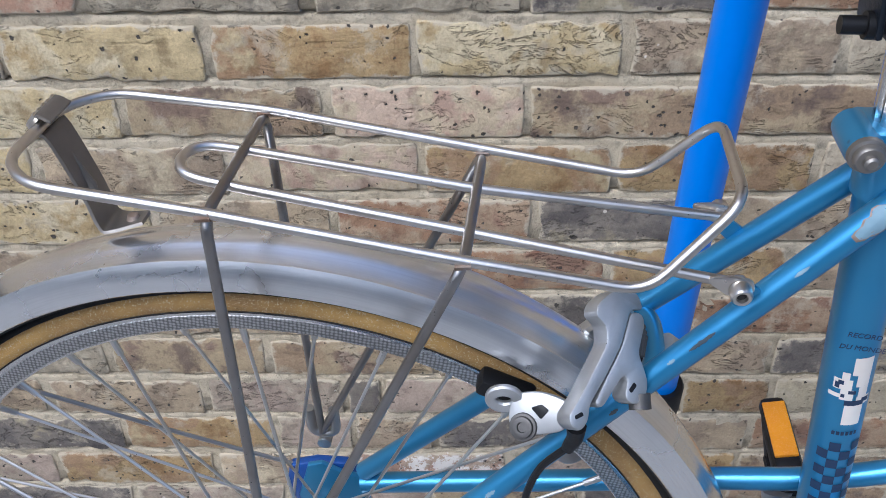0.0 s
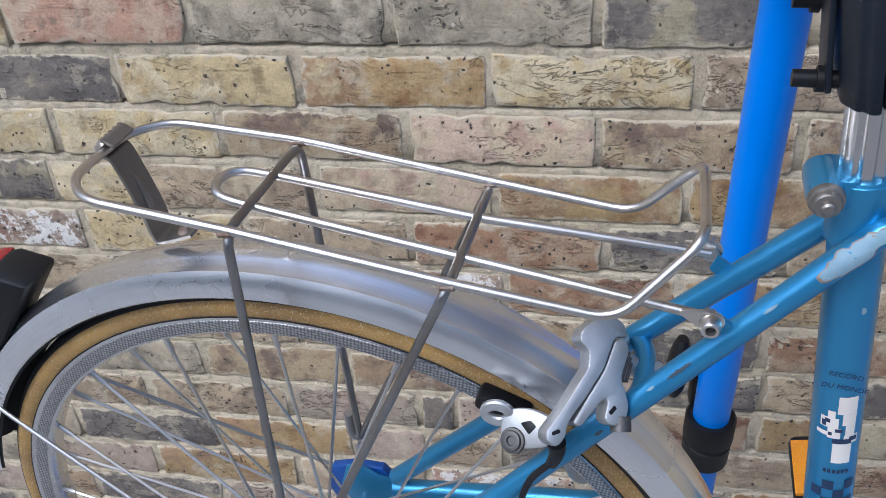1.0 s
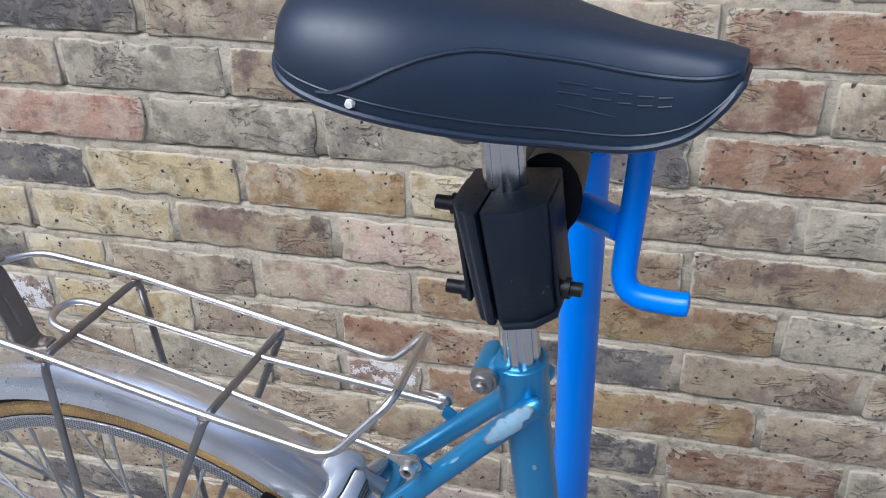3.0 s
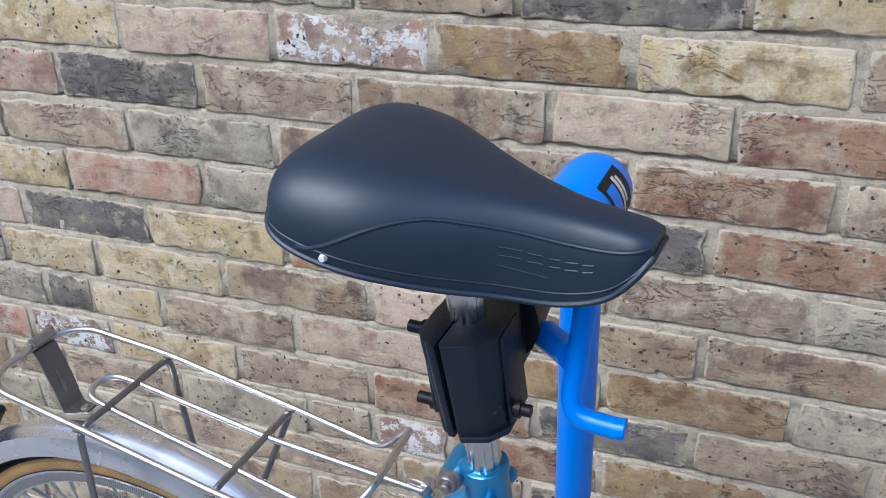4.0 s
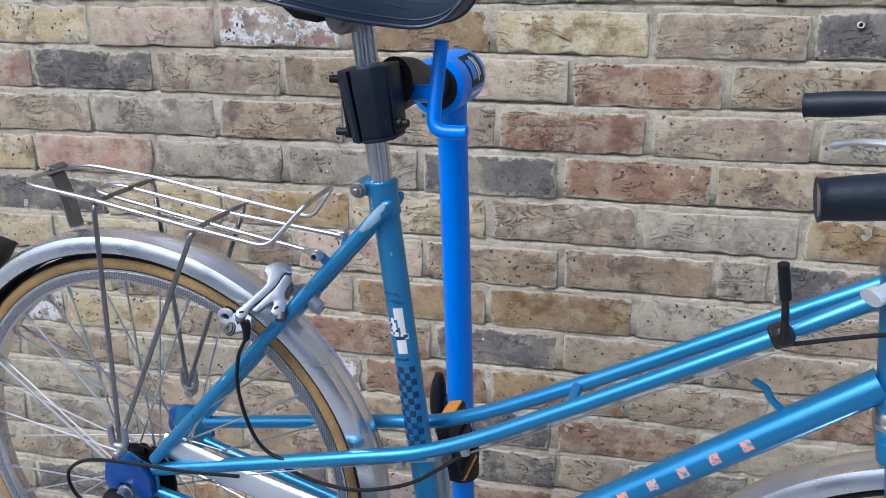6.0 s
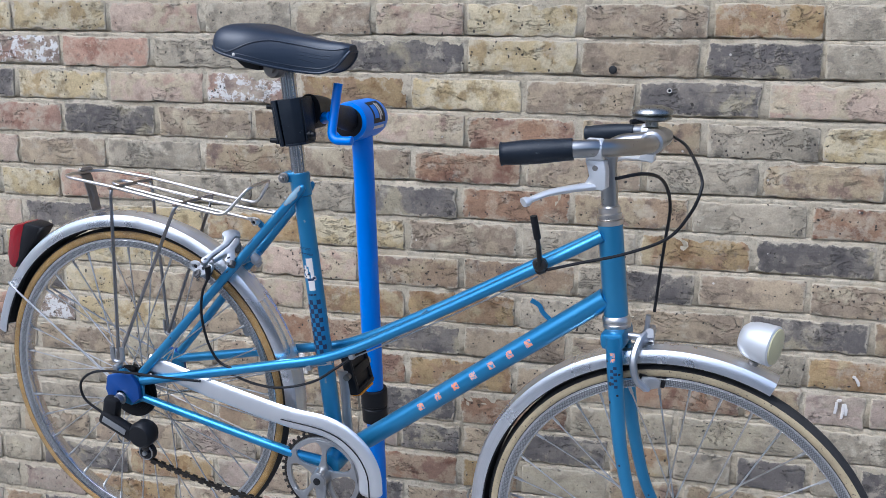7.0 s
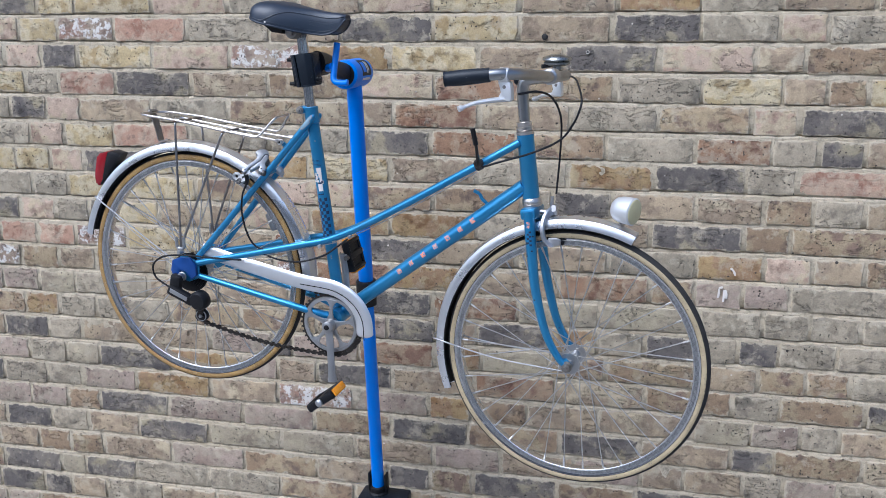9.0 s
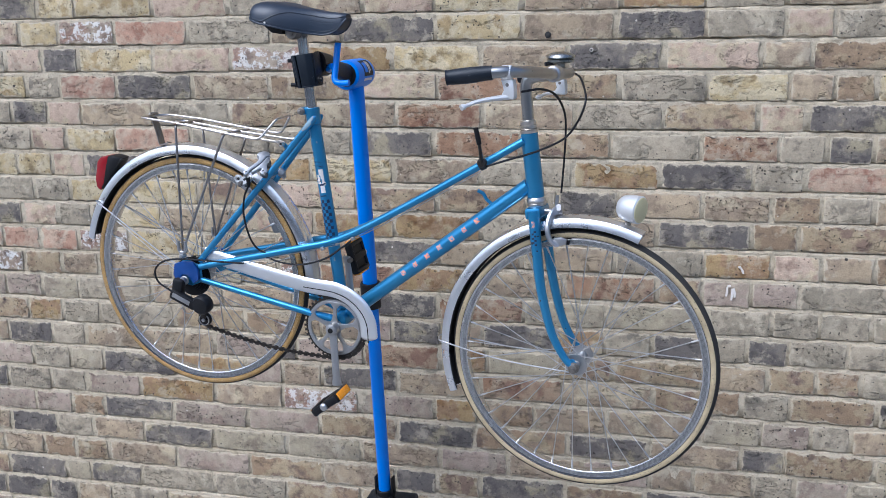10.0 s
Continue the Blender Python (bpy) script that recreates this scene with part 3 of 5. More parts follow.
saddle = part("saddle", saddle_mesh(), VINYL, bike, "black vinyl saddle with embossed sides")
edge = [saddle_at(i / 40, 0) for i in range(41)] + [saddle_at(1 - i / 40, 180) for i in range(41)]
part("piping", tube(edge, 0.0021, 8, True), VINYL, saddle)
lip = [saddle_at(0.02 + 0.96 * i / 40, 5) for i in range(41)]
part("edge_welt", tube(lip, 0.0007, 6), VINYL, saddle)
for far in (False, True):
    seam = []
    for i in range(25):
        f = 0.30 + 0.66 * i / 24
        k = min(1.0, i / 8)
        a = 3 + 42 * k * k * (3 - 2 * k) - max(0, i - 12) * 0.6
        seam.append(saddle_at(f, 180 - a if far else a))
    part("seam", tube(seam, 0.0013, 8), VINYL, saddle)
    for f0, f1, a in ((0.60, 0.635, 27), (0.645, 0.67, 26), (0.68, 0.70, 25), (0.71, 0.735, 24), (0.745, 0.77, 23)):
        bars = bmesh.new()
        for da in (-3.0, 3.0):
            tube([saddle_at(f0 + (f1 - f0) * k / 3, 180 - a - da if far else a + da) for k in range(4)], 0.0006, 5, False, bars)
        part("embossing", bars, VINYL, saddle)
    part("embossing", tube([saddle_at(0.60 + 0.02 * k, 180 - 15 if far else 17 - 0.8 * k) for k in range(5)], 0.0006, 5), VINYL, saddle)
part("paint_spot", lathe([(0.0, -0.0026), (0.002, -0.0022), (0.0026, 0.0005)], saddle_at(0.355, 3), "y", 8), WHITE_PAINT, saddle, "small fleck of white paint")
under = tube(fillet([(-0.09, -0.03, 0.338), (-0.06, -0.022, 0.312), (0.02, -0.02, 0.308), (0.07, -0.006, 0.315)], 0.02), 0.0035, 8)
tube(fillet([(-0.09, 0.03, 0.338), (-0.06, 0.022, 0.312), (0.02, 0.02, 0.308), (0.07, 0.006, 0.315)], 0.02), 0.0035, 8, False, under)
part("rails", under, STEEL, saddle)
clamp = lathe([(0.014, -0.03), (0.016, -0.026), (0.016, 0.026), (0.014, 0.03)], (-0.03, 0, 0.306), "y", 20)
lathe([(0.008, -0.036), (0.008, 0.036)], (-0.03, 0, 0.306), "y", 6, clamp)
part("saddle_clamp", clamp, STEEL, saddle, "rusty clamp under the saddle")
under_pan = plate([(-0.118, 0.341), (-0.07, 0.322), (-0.045, 0.316), (-0.05, 0.302), (-0.075, 0.306)], 0.07, 0)
part("saddle_pan", under_pan, BLACK, saddle)
post = bmesh.new()
ring_a, ring_b = [], []
for k in range(48):
    a = 2 * math.pi * k / 48
    r = 0.0125 - (0.0016 if k % 6 in (2, 3) else 0)
    ring_a.append(post.verts.new((-0.002 + r * math.cos(a), r * math.sin(a), 0.1)))
    ring_b.append(post.verts.new((-0.02 + r * math.cos(a), r * math.sin(a), 0.315)))
for k in range(48):
    post.faces.new((ring_a[k], ring_a[(k + 1) % 48], ring_b[(k + 1) % 48], ring_b[k]))
post.faces.new(ring_a)
post.faces.new(ring_b)
part("seat_post", post, POST_SILVER, bike, "fluted alloy seat post")

# seat cluster
axis = Matrix.Translation((-0.003, 0, 0.117)) @ pose(0, 0, 0, 0, -6, 0)
collar = moved(lathe([(0.0146, -0.018), (0.0168, -0.0165), (0.0166, -0.012), (0.0164, 0.010), (0.0172, 0.014), (0.0170, 0.0195), (0.0152, 0.021), (0.0127, 0.021)], (0, 0, 0), "z", 28), axis)
collar = part("seat_collar", collar, PAINT, bike, "blue clamp collar with chipped paint")
part("clamp_ear", moved(lathe([(0.005, -0.019), (0.0088, -0.0175), (0.0092, -0.014), (0.0092, 0.006), (0.0088, 0.01), (0.005, 0.0115)], (0, 0, 0), "y", 20), Matrix.Translation((-0.0235, 0, 0.131))), PAINT, collar)
part("ear_web", box((0.016, 0.03, 0.0165), (-0.016, 0, 0.131), None, 0.003), PAINT, collar)
bolt = lathe([(0.0, -0.0295), (0.0024, -0.0295), (0.0036, -0.0285), (0.0036, -0.026), (0.0062, -0.0258), (0.0072, -0.0245), (0.0072, -0.0215), (0.0086, -0.021), (0.009, -0.0195), (0.009, -0.018)], (-0.0235, 0, 0.131), "y", 20)
part("clamp_bolt", bolt, STEEL, collar, "weathered bolt with a dished washer")
part("bridge", tube(spline([(-0.108, 0.032, -0.014), (-0.102, 0.014, -0.012), (-0.102, -0.014, -0.012), (-0.108, -0.032, -0.014)]), 0.0065, 12), PAINT, bike)
part("bottom_bracket", lathe([(0.012, -0.038), (0.019, -0.036), (0.0205, -0.033), (0.0205, 0.033), (0.019, 0.036), (0.012, 0.038)], (0.046, 0, -0.362), "y", 24), PAINT, bike)
part("pump_peg", tube(spline([(0.424, 0.002, -0.078), (0.405, 0.002, -0.062), (0.398, 0.002, -0.05), (0.385, 0.002, -0.043)]), 0.004, 8, False, None, 0.6), PAINT, bike)
for y in (-1, 1):
    drop = plate([(-0.322, -0.232), (-0.3, -0.238), (-0.3, -0.28), (-0.33, -0.292), (-0.358, -0.286), (-0.362, -0.266), (-0.35, -0.226), (-0.338, -0.222)], 0.005, y * 0.060)
    part("dropout", drop, PAINT, bike)
    guard = plate([(-0.374, -0.262), (-0.368, -0.236), (-0.345, -0.228), (-0.318, -0.228), (-0.304, -0.246), (-0.303, -0.272), (-0.318, -0.284), (-0.335, -0.262), (-0.35, -0.262), (-0.352, -0.282), (-0.366, -0.284)], 0.009, y * 0.068, None, 0.002)
    part("axle_guard", guard, GUARD_BLUE, bike, "deep blue plastic axle cover")
    nut = lathe([(0.0, 0.09), (0.0045, 0.09), (0.005, 0.086), (0.0095, 0.085), (0.0095, 0.074), (0.0115, 0.073), (0.0115, 0.071)], (HUB_R.x, 0, HUB_R.z), "y", 12)
    if y < 0:
        moved(nut, Matrix.Translation((HUB_R.x, 0, HUB_R.z)) @ Matrix.Rotation(math.pi, 4, "Z") @ Matrix.Translation((-HUB_R.x, 0, -HUB_R.z)))
    part("axle_nut", nut, ALLOY, bike)
    clip = tube(fillet([(-0.347, y * 0.076, -0.176), (-0.347, y * 0.076, -0.204), (-0.327, y * 0.076, -0.204), (-0.327, y * 0.076, -0.176)], 0.009), 0.0042, 10)
    clip = part("rack_clip", clip, ALLOY, bike, "small plated clip on the rack foot")
    part("clip_bolt", lathe([(0.0, y * 0.087), (0.0045, y * 0.087), (0.0058, y * 0.085), (0.0058, y * 0.07)], (-0.337, 0, -0.212), "y", 10), ALLOY, clip)

# headset, stem and bars
head_axis = Matrix.Translation((0.501, 0, 0.086)) @ pose(0, 0, 0, 0, -6.6, 0)
low_axis = Matrix.Translation((0.516, 0, -0.052)) @ pose(0, 0, 0, 0, -6.6, 0)
part("upper_headset", moved(lathe([(0.0185, 0), (0.0195, 0.002), (0.0195, 0.007), (0.016, 0.008), (0.018, 0.010), (0.018, 0.016), (0.0155, 0.017), (0.0165, 0.019), (0.0165, 0.026), (0.0135, 0.028)], (0, 0, 0), "z", 28), head_axis), CHROME, bike)
part("lower_headset", moved(lathe([(0.0185, 0), (0.021, -0.003), (0.0215, -0.009), (0.019, -0.011), (0.021, -0.013), (0.021, -0.018), (0.016, -0.02)], (0, 0, 0), "z", 28), low_axis), CHROME, bike)
stem = moved(tube(fillet([(0.5, 0, 0.1), (0.4925, 0, 0.185), (0.502, 0, 0.204), (0.548, 0, 0.209)], 0.022), lambda f: 0.0122 + 0.002 * f, 18), STEER)
stem = part("stem", stem, BAR_STEEL, bike, "dull alloy quill stem")
part("bar_clamp", moved(lathe([(0.013, -0.02), (0.0165, -0.017), (0.0165, 0.017), (0.013, 0.02)], (0.556, 0, 0.209), "y", 20), STEER), ALLOY, stem)
half = [(0.417, -0.2517, 0.2146), (0.502, -0.236, 0.2228), (0.536, -0.214, 0.2235), (0.559, -0.155, 0.2195), (0.564, -0.09, 0.214), (0.56, -0.04, 0.21), (0.556, 0, 0.209)]
far_half = [(x + 0.07 * y, -y, z + 0.1 * y) for x, y, z in half]
bar_line = spline(half + far_half[-2::-1], 7)
bars = part("handlebar", moved(tube(bar_line, 0.0108, 16), STEER), BAR_STEEL, bike, "swept-back steel handlebar")
for y in (1, -1):
    g = [Vector(p) for p in (half if y < 0 else far_half)[:2]]
    gm = bmesh.new()
    n = 28
    way = g[1] - g[0]
    pts = [g[0] + way * (i / n) for i in range(n + 1)]
    tube(pts, lambda f: 0.0134 + 0.0016 * math.sin(math.pi * min(1, f * 1.15)) + (0.0014 if f < 0.035 else 0) + 0.0001 * math.sin(f * 60), 20, False, gm)
    part("grip", moved(gm, STEER), CLAMP_BLACK, bars, "ribbed black rubber grip")
    block = plate([(0.513, 0.21), (0.537, 0.21), (0.54, 0.196), (0.5405, 0.176), (0.536, 0.1725), (0.524, 0.1745), (0.512, 0.1765), (0.519, 0.19), (0.5165, 0.2)], 0.021, y * 0.214, None, 0.003)
    lathe([(0.0125, -0.010), (0.0138, -0.008), (0.0138, 0.008), (0.0125, 0.010)], (0.525, y * 0.22, 0.222), "x", 18, block)
    dip = STEER @ Matrix.Translation((0, 0, 0) if y < 0 else (-0.016, 0.004, -0.022))
    lever = part("brake_lever", moved(block, dip), LAMP_SHELL, bars, "silver alloy brake lever")
    bow = [(x, y * a, z) for x, a, z in ((0.53, 0.214, 0.178), (0.514, 0.225, 0.1765), (0.496, 0.239, 0.1745), (0.476, 0.256, 0.1705), (0.4544, 0.276, 0.1615))]
    blade = tube(spline(bow), lambda f: 0.0056 - 0.0022 * f if f < 0.93 else 0.0058, 12, False, None, 1.5)
    part("blade", moved(blade, dip), LAMP_SHELL, lever)
    part("pivot", moved(lathe([(0.0, -0.0118), (0.003, -0.0118), (0.0035, -0.0108), (0.0035, 0.0108), (0.003, 0.0118)], (0.5265, y * 0.214, 0.2), "y", 10), dip), STEEL, lever)
bell = lathe([(0.0, 0.012), (0.014, 0.0115), (0.025, 0.0085), (0.0315, 0.004), (0.033, 0.0), (0.031, -0.002), (0.026, -0.003), (0.0305, -0.006), (0.0305, -0.010), (0.022, -0.013), (0.01, -0.014), (0.01, -0.022), (0.014, -0.024)], (0.5263, 0.1546, 0.238), "z", 30)
bell = part("bell", moved(bell, STEER), BELL_STEEL, bars, "dulled chrome bell")
part("bell_striker", moved(tube([(0.516, 0.142, 0.226), (0.498, 0.128, 0.224)], 0.0045, 8), STEER), BLACK, bell)

# fork crown and front brake
fork_crown = box((0.036, 0.075, 0.026), (0.519, 0, -0.083), pose(0, 0, 0, 0, -6.6, 0), 0.007)
part("fork_crown", moved(fork_crown, STEER), FORK_PAINT, bike)
for y in (-1, 1):
    tip = plate([(0.602, -0.398), (0.616, -0.396), (0.627, -0.408), (0.627, -0.424), (0.612, -0.424), (0.603, -0.414)], 0.005, y * 0.047)
    part("fork_end", moved(tip, STEER), PAINT, bike)
    nut = lathe([(0.0, -0.068), (0.0045, -0.068), (0.005, -0.064), (0.0095, -0.063), (0.0095, -0.054), (0.0125, -0.053), (0.0125, -0.050)], (0, 0, 0), "y", 12)
    moved(nut, STEER @ Matrix.Translation(HUB_F) @ Matrix.Rotation(0 if y < 0 else math.pi, 4, "Z"))
    part("axle_nut", nut, STEEL, bike)


def prism(outline, z0, z1, bevel=0.003, bm=None, low_scale=1.0):
    """A block cut to an outline of (x, y) pairs, upright from z0 to z1, with softened edges."""
    bm = bm or bmesh.new()
    low, top = ([bm.verts.new((x * k, y * k, z)) for x, y in outline] for z, k in ((z0, low_scale), (z1, 1.0)))
    made = [bm.faces.new(low), bm.faces.new(top)]
    n = len(outline)
    made += [bm.faces.new((low[k], low[(k + 1) % n], top[(k + 1) % n], top[k])) for k in range(n)]
    bmesh.ops.recalc_face_normals(bm, faces=made)
    bmesh.ops.bevel(bm, geom=list({e for f in made for e in f.edges}), offset=bevel, segments=2, affect="EDGES", profile=0.5)
    return bm


def cast_bar(points, widths, thick, normal, bm=None, steps=5):
    """A flat cast bar: wide across its plane, thin along the normal, with softened edges."""
    bm = bm or bmesh.new()
    pts = spline(points, steps)
    nrm = Vector(normal).normalized()
    rings = []
    m = len(pts) - 1
    for i, p in enumerate(pts):
        dd = (pts[min(i + 1, m)] - pts[max(i - 1, 0)]).normalized()
        side = dd.cross(nrm).normalized()
        f = i / m * (len(widths) - 1)
        j = min(int(f), len(widths) - 2)
        w = (widths[j] + (widths[j + 1] - widths[j]) * (f - j)) / 2
        h, c = thick / 2, min(w, thick / 2) * 0.45
        rings.append([bm.verts.new(p + side * u + nrm * v) for u, v in ((w, h - c), (w - c, h), (-w + c, h), (-w, h - c), (-w, -h + c), (-w + c, -h), (w - c, -h), (w, -h + c))])
    for a, b in zip(rings, rings[1:]):
        for k in range(8):
            bm.faces.new((a[k], a[(k + 1) % 8], b[(k + 1) % 8], b[k]))
    bm.faces.new(rings[0])
    bm.faces.new(rings[-1])
    return bm


caliper = cast_bar([(0.57, 0.012, -0.07), (0.566, -0.004, -0.076), (0.556, -0.02, -0.086), (0.552, -0.034, -0.108), (0.558, -0.038, -0.134), (0.574, -0.036, -0.148)], (0.014, 0.02, 0.016, 0.013, 0.012, 0.016), 0.010, (1, 0, 0.15))
cast_bar([(0.57, -0.012, -0.07), (0.566, 0.004, -0.076), (0.558, 0.02, -0.086), (0.555, 0.034, -0.108), (0.561, 0.038, -0.134), (0.574, 0.036, -0.148)], (0.014, 0.018, 0.015, 0.012, 0.012, 0.016), 0.010, (1, 0, 0.15), caliper)
caliper = part("front_brake", moved(caliper, STEER), ALLOY, bike, "silver side-pull brake caliper")
part("pivot_bolt", moved(tube([(0.53, 0, -0.082), (0.575, 0, -0.082)], 0.006, 12), STEER), ALLOY, caliper)
part("cable_stop", moved(tube([(0.563, -0.004, -0.08), (0.565, -0.004, -0.045)], 0.004, 10), STEER), ALLOY, caliper)
for y in (-1, 1):
    part("pad_holder", moved(plate([(0.565, -0.132), (0.582, -0.13), (0.593, -0.134), (0.592, -0.145), (0.578, -0.15), (0.562, -0.15)], 0.006, y * 0.03), STEER), ALLOY, caliper)
    part("brake_pad", moved(box((0.04, 0.009, 0.01), (0.578, y * 0.0205, -0.14), pose(0, 0, 0, 0, 10, 0), 0.002), STEER), BLACK, caliper)

# rear brake
CALIPER = Matrix(((-0.8, -0.36, 0.48, -0.136), (0, -0.8, -0.6, -0.045), (0.6, -0.48, 0.64, 0.0144), (0, 0, 0, 1)))


def rounded(outline, r):
    """An outline in millimetres with its corners eased, as (x, y) pairs in metres."""
    return [(p[0], p[1]) for p in fillet([Vector((x / 1000, y / 1000, 0)) for x, y in outline], r, 3, True)]


front_arm = [(-5.5, -44), (-12.7, -37.5), (-5.2, -33.8), (-8.4, -14), (-7.2, 6), (-4.7, 24.5), (-7.6, 33), (-5.9, 39.8), (0.6, 40.5), (4.6, 36), (2.5, 21.8), (0.4, -9.5), (5.2, -17.9), (13.5, -19.5), (15, -26.5), (10.4, -36), (2.2, -43)]
rear_brake = part("rear_brake", moved(prism(rounded(front_arm, 0.003), -0.014, 0.0, 0.0014), CALIPER), CAST, bike, "cast silver side-pull brake caliper")
back_arm = [(-6.3, -32.9), (-13.1, -36.2), (-17.6, -32), (-21, -15), (-26.5, -10.6), (-33, -4.5), (-35.7, 3), (-34, 9), (-29, 12), (-23.3, 11), (-20.5, 0.5), (-17, 1), (-14.7, 13.8), (-13.2, 22.5), (-7.4, 23.5), (-8.2, 6), (-9.4, -13)]
part("rear_arm", moved(prism(rounded(back_arm, 0.003), -0.015, -0.0012, 0.0014), CALIPER), CAST, rear_brake)
for k in range(3):
    leaf = [(-18.2 - 2.5 * k, -32 + 2 * k), (-19.8 - 2.5 * k, -31.5 + 2 * k), (-23.2 - 2.2 * k, -14 - k), (-21.6 - 2.2 * k, -14.5 - k)]
    part("spring_leaf", moved(prism(rounded(leaf, 0.0004), -0.016, -0.003 - 0.001 * k, 0.0003), CALIPER), GREY_STEEL, rear_brake)
far_arm = cast_bar([(-0.122, 0.004, -0.004), (-0.119, 0.018, -0.008), (-0.126, 0.028, -0.02), (-0.139, 0.031, -0.036), (-0.150, 0.033, -0.05)], (0.014, 0.014, 0.012, 0.012, 0.014), 0.009, (-0.8, 0, 0.6), None, 6)
part("far_arm", far_arm, CAST, rear_brake)
part("pivot_bolt", tube([(-0.130, 0.002, 0.002), (-0.088, 0.002, -0.026)], 0.006, 14), CAST, rear_brake)
part("pivot_nut", moved(lathe([(0.0, 0.012), (0.005, 0.012), (0.0085, 0.009), (0.0088, -0.004), (0.0, -0.004)], (0, 0, 0), "x", 16), Matrix.Translation((-0.094, -0.006, -0.012)) @ pose(0, 0, 0, 0, 38, 0)), CAST, rear_brake)
part("cable_anchor", moved(tube([(-0.0335, 0.003, -0.006), (-0.038, 0.0105, -0.006)], 0.0062, 16), CALIPER), GREY_STEEL, rear_brake)
part("bolt_slot", moved(prism(rounded([(-3.4, 31.5), (-1.4, 30.2), (1.6, 34.2), (0.2, 35.8)], 0.0008), -0.002, 0.0004, 0.0002), CALIPER), BLACK, rear_brake)
part("bolt_slot", moved(prism(rounded([(-27.2, 1.5), (-24.8, 0.6), (-23.4, 6), (-25.8, 7)], 0.001), -0.003, -0.0008, 0.0002), CALIPER), BLACK, rear_brake)
part("rubber_boot", tube(spline([(-0.1475, -0.066, -0.016), (-0.1475, -0.0645, -0.027), (-0.1505, -0.062, -0.039)]), lambda f: 0.0056 - 0.0018 * f, 12), BLACK, rear_brake)
for y in (-1, 1):
    holder = Matrix(((0.928, 0.221, -0.298, -0.168), (y * 0.371, -y * 0.554, y * 0.745, y * 0.05), (0, 0.803, 0.596, -0.0275), (0, 0, 0, 1)))
    shoe = moved(prism(rounded([(-16.6, 7), (-7.8, 11.6), (1, 13.6), (10.7, 13.4), (19, 12), (20.6, 3.6), (15, -4.6), (1.3, -11.5), (-9.5, -13.5), (-15.5, -10.5), (-17.5, -2)], 0.004), -0.006, 0.0, 0.0012), holder)
    ring2 = [(-0.1875 + 0.0078 * math.cos(radians(a)), y * 0.0405, -0.0255 + 0.0068 * math.sin(radians(a))) for a in range(0, 361, 30)]
    cast_bar(ring2, (0.0066, 0.0066), 0.005, (0, y, 0.3), shoe, 3)
    drop = Matrix.Translation((0, -0.008, -0.03)) if y > 0 else Matrix()
    holder = drop @ holder
    shoe = part("pad_holder", moved(shoe, drop), CAST, rear_brake)
    part("pad_slot", moved(prism(rounded([(-5, 3), (0.5, 7), (5.5, 5), (2.5, -1.5)], 0.0012), -0.002, 0.0006, 0.0002), holder), BLACK, shoe)
    part("pad_bolt", moved(lathe([(0.0, 0.0022), (0.0026, 0.0022), (0.003, 0.0036), (0.0058, 0.0038), (0.0061, 0.0036), (0.0064, 0.0018), (0.0078, 0.0016), (0.0082, 0.001), (0.0082, -0.001)], (-0.0062, -0.009, 0), "z", 20), holder), GREY_STEEL, shoe)
    part("brake_pad", box((0.036, 0.016, 0.012), (-0.187, y * 0.0235, -0.0355), pose(0, 0, 0, 0, 24, 0), 0.003), BLACK, rear_brake)

# drive
BB = Vector((0.042, 0, -0.374))
ring = ring_body([(0.0705, -0.0012), (0.0745, -0.0012), (0.0745, 0.0012), (0.0705, 0.0012)], 72)
for k in range(40):
    a = radians(360 * k / 40)
    box((0.006, 0.0025, 0.0046), (0.0765 * math.cos(a), 0, 0.0765 * math.sin(a)), Matrix.Rotation(-a, 4, "Y"), 0, ring)
chainring = part("chainring", moved(ring, Matrix.Translation(BB + Vector((0, -0.047, 0)))), CHAIN_STEEL, bike, "worn steel chainring with five arms")
rim_ring = ring_body([(0.0605, -0.003), (0.061, -0.0036), (0.0685, -0.0036), (0.0692, -0.003), (0.0705, 0.0018), (0.0605, 0.0018)], 72)
part("ring_face", moved(rim_ring, Matrix.Translation(BB + Vector((0, -0.047, 0)))), ALLOY, chainring)
for k in range(5):
    a = radians(90 + 72 * k)
    arm = plate([(-0.011, 0.01), (0.011, 0.01), (0.0056, 0.024), (0.0038, 0.04), (0.005, 0.05), (0.011, 0.0575), (0.02, 0.0605), (0.014, 0.064), (-0.014, 0.064), (-0.02, 0.0605), (-0.011, 0.0575), (-0.005, 0.05), (-0.0038, 0.04), (-0.0056, 0.024)], 0.005, 0, None, 0.001)
    part("spider_arm", moved(arm, Matrix.Translation(BB + Vector((0, -0.050, 0))) @ Matrix.Rotation(math.pi / 2 - a + 0.1, 4, "Y")), ALLOY, chainring)
part("dust_cap", lathe([(0.0, -0.066), (0.008, -0.067), (0.012, -0.069), (0.0145, -0.0685), (0.0155, -0.062), (0.016, -0.04)], BB, "y", 24), ALLOY, chainring)
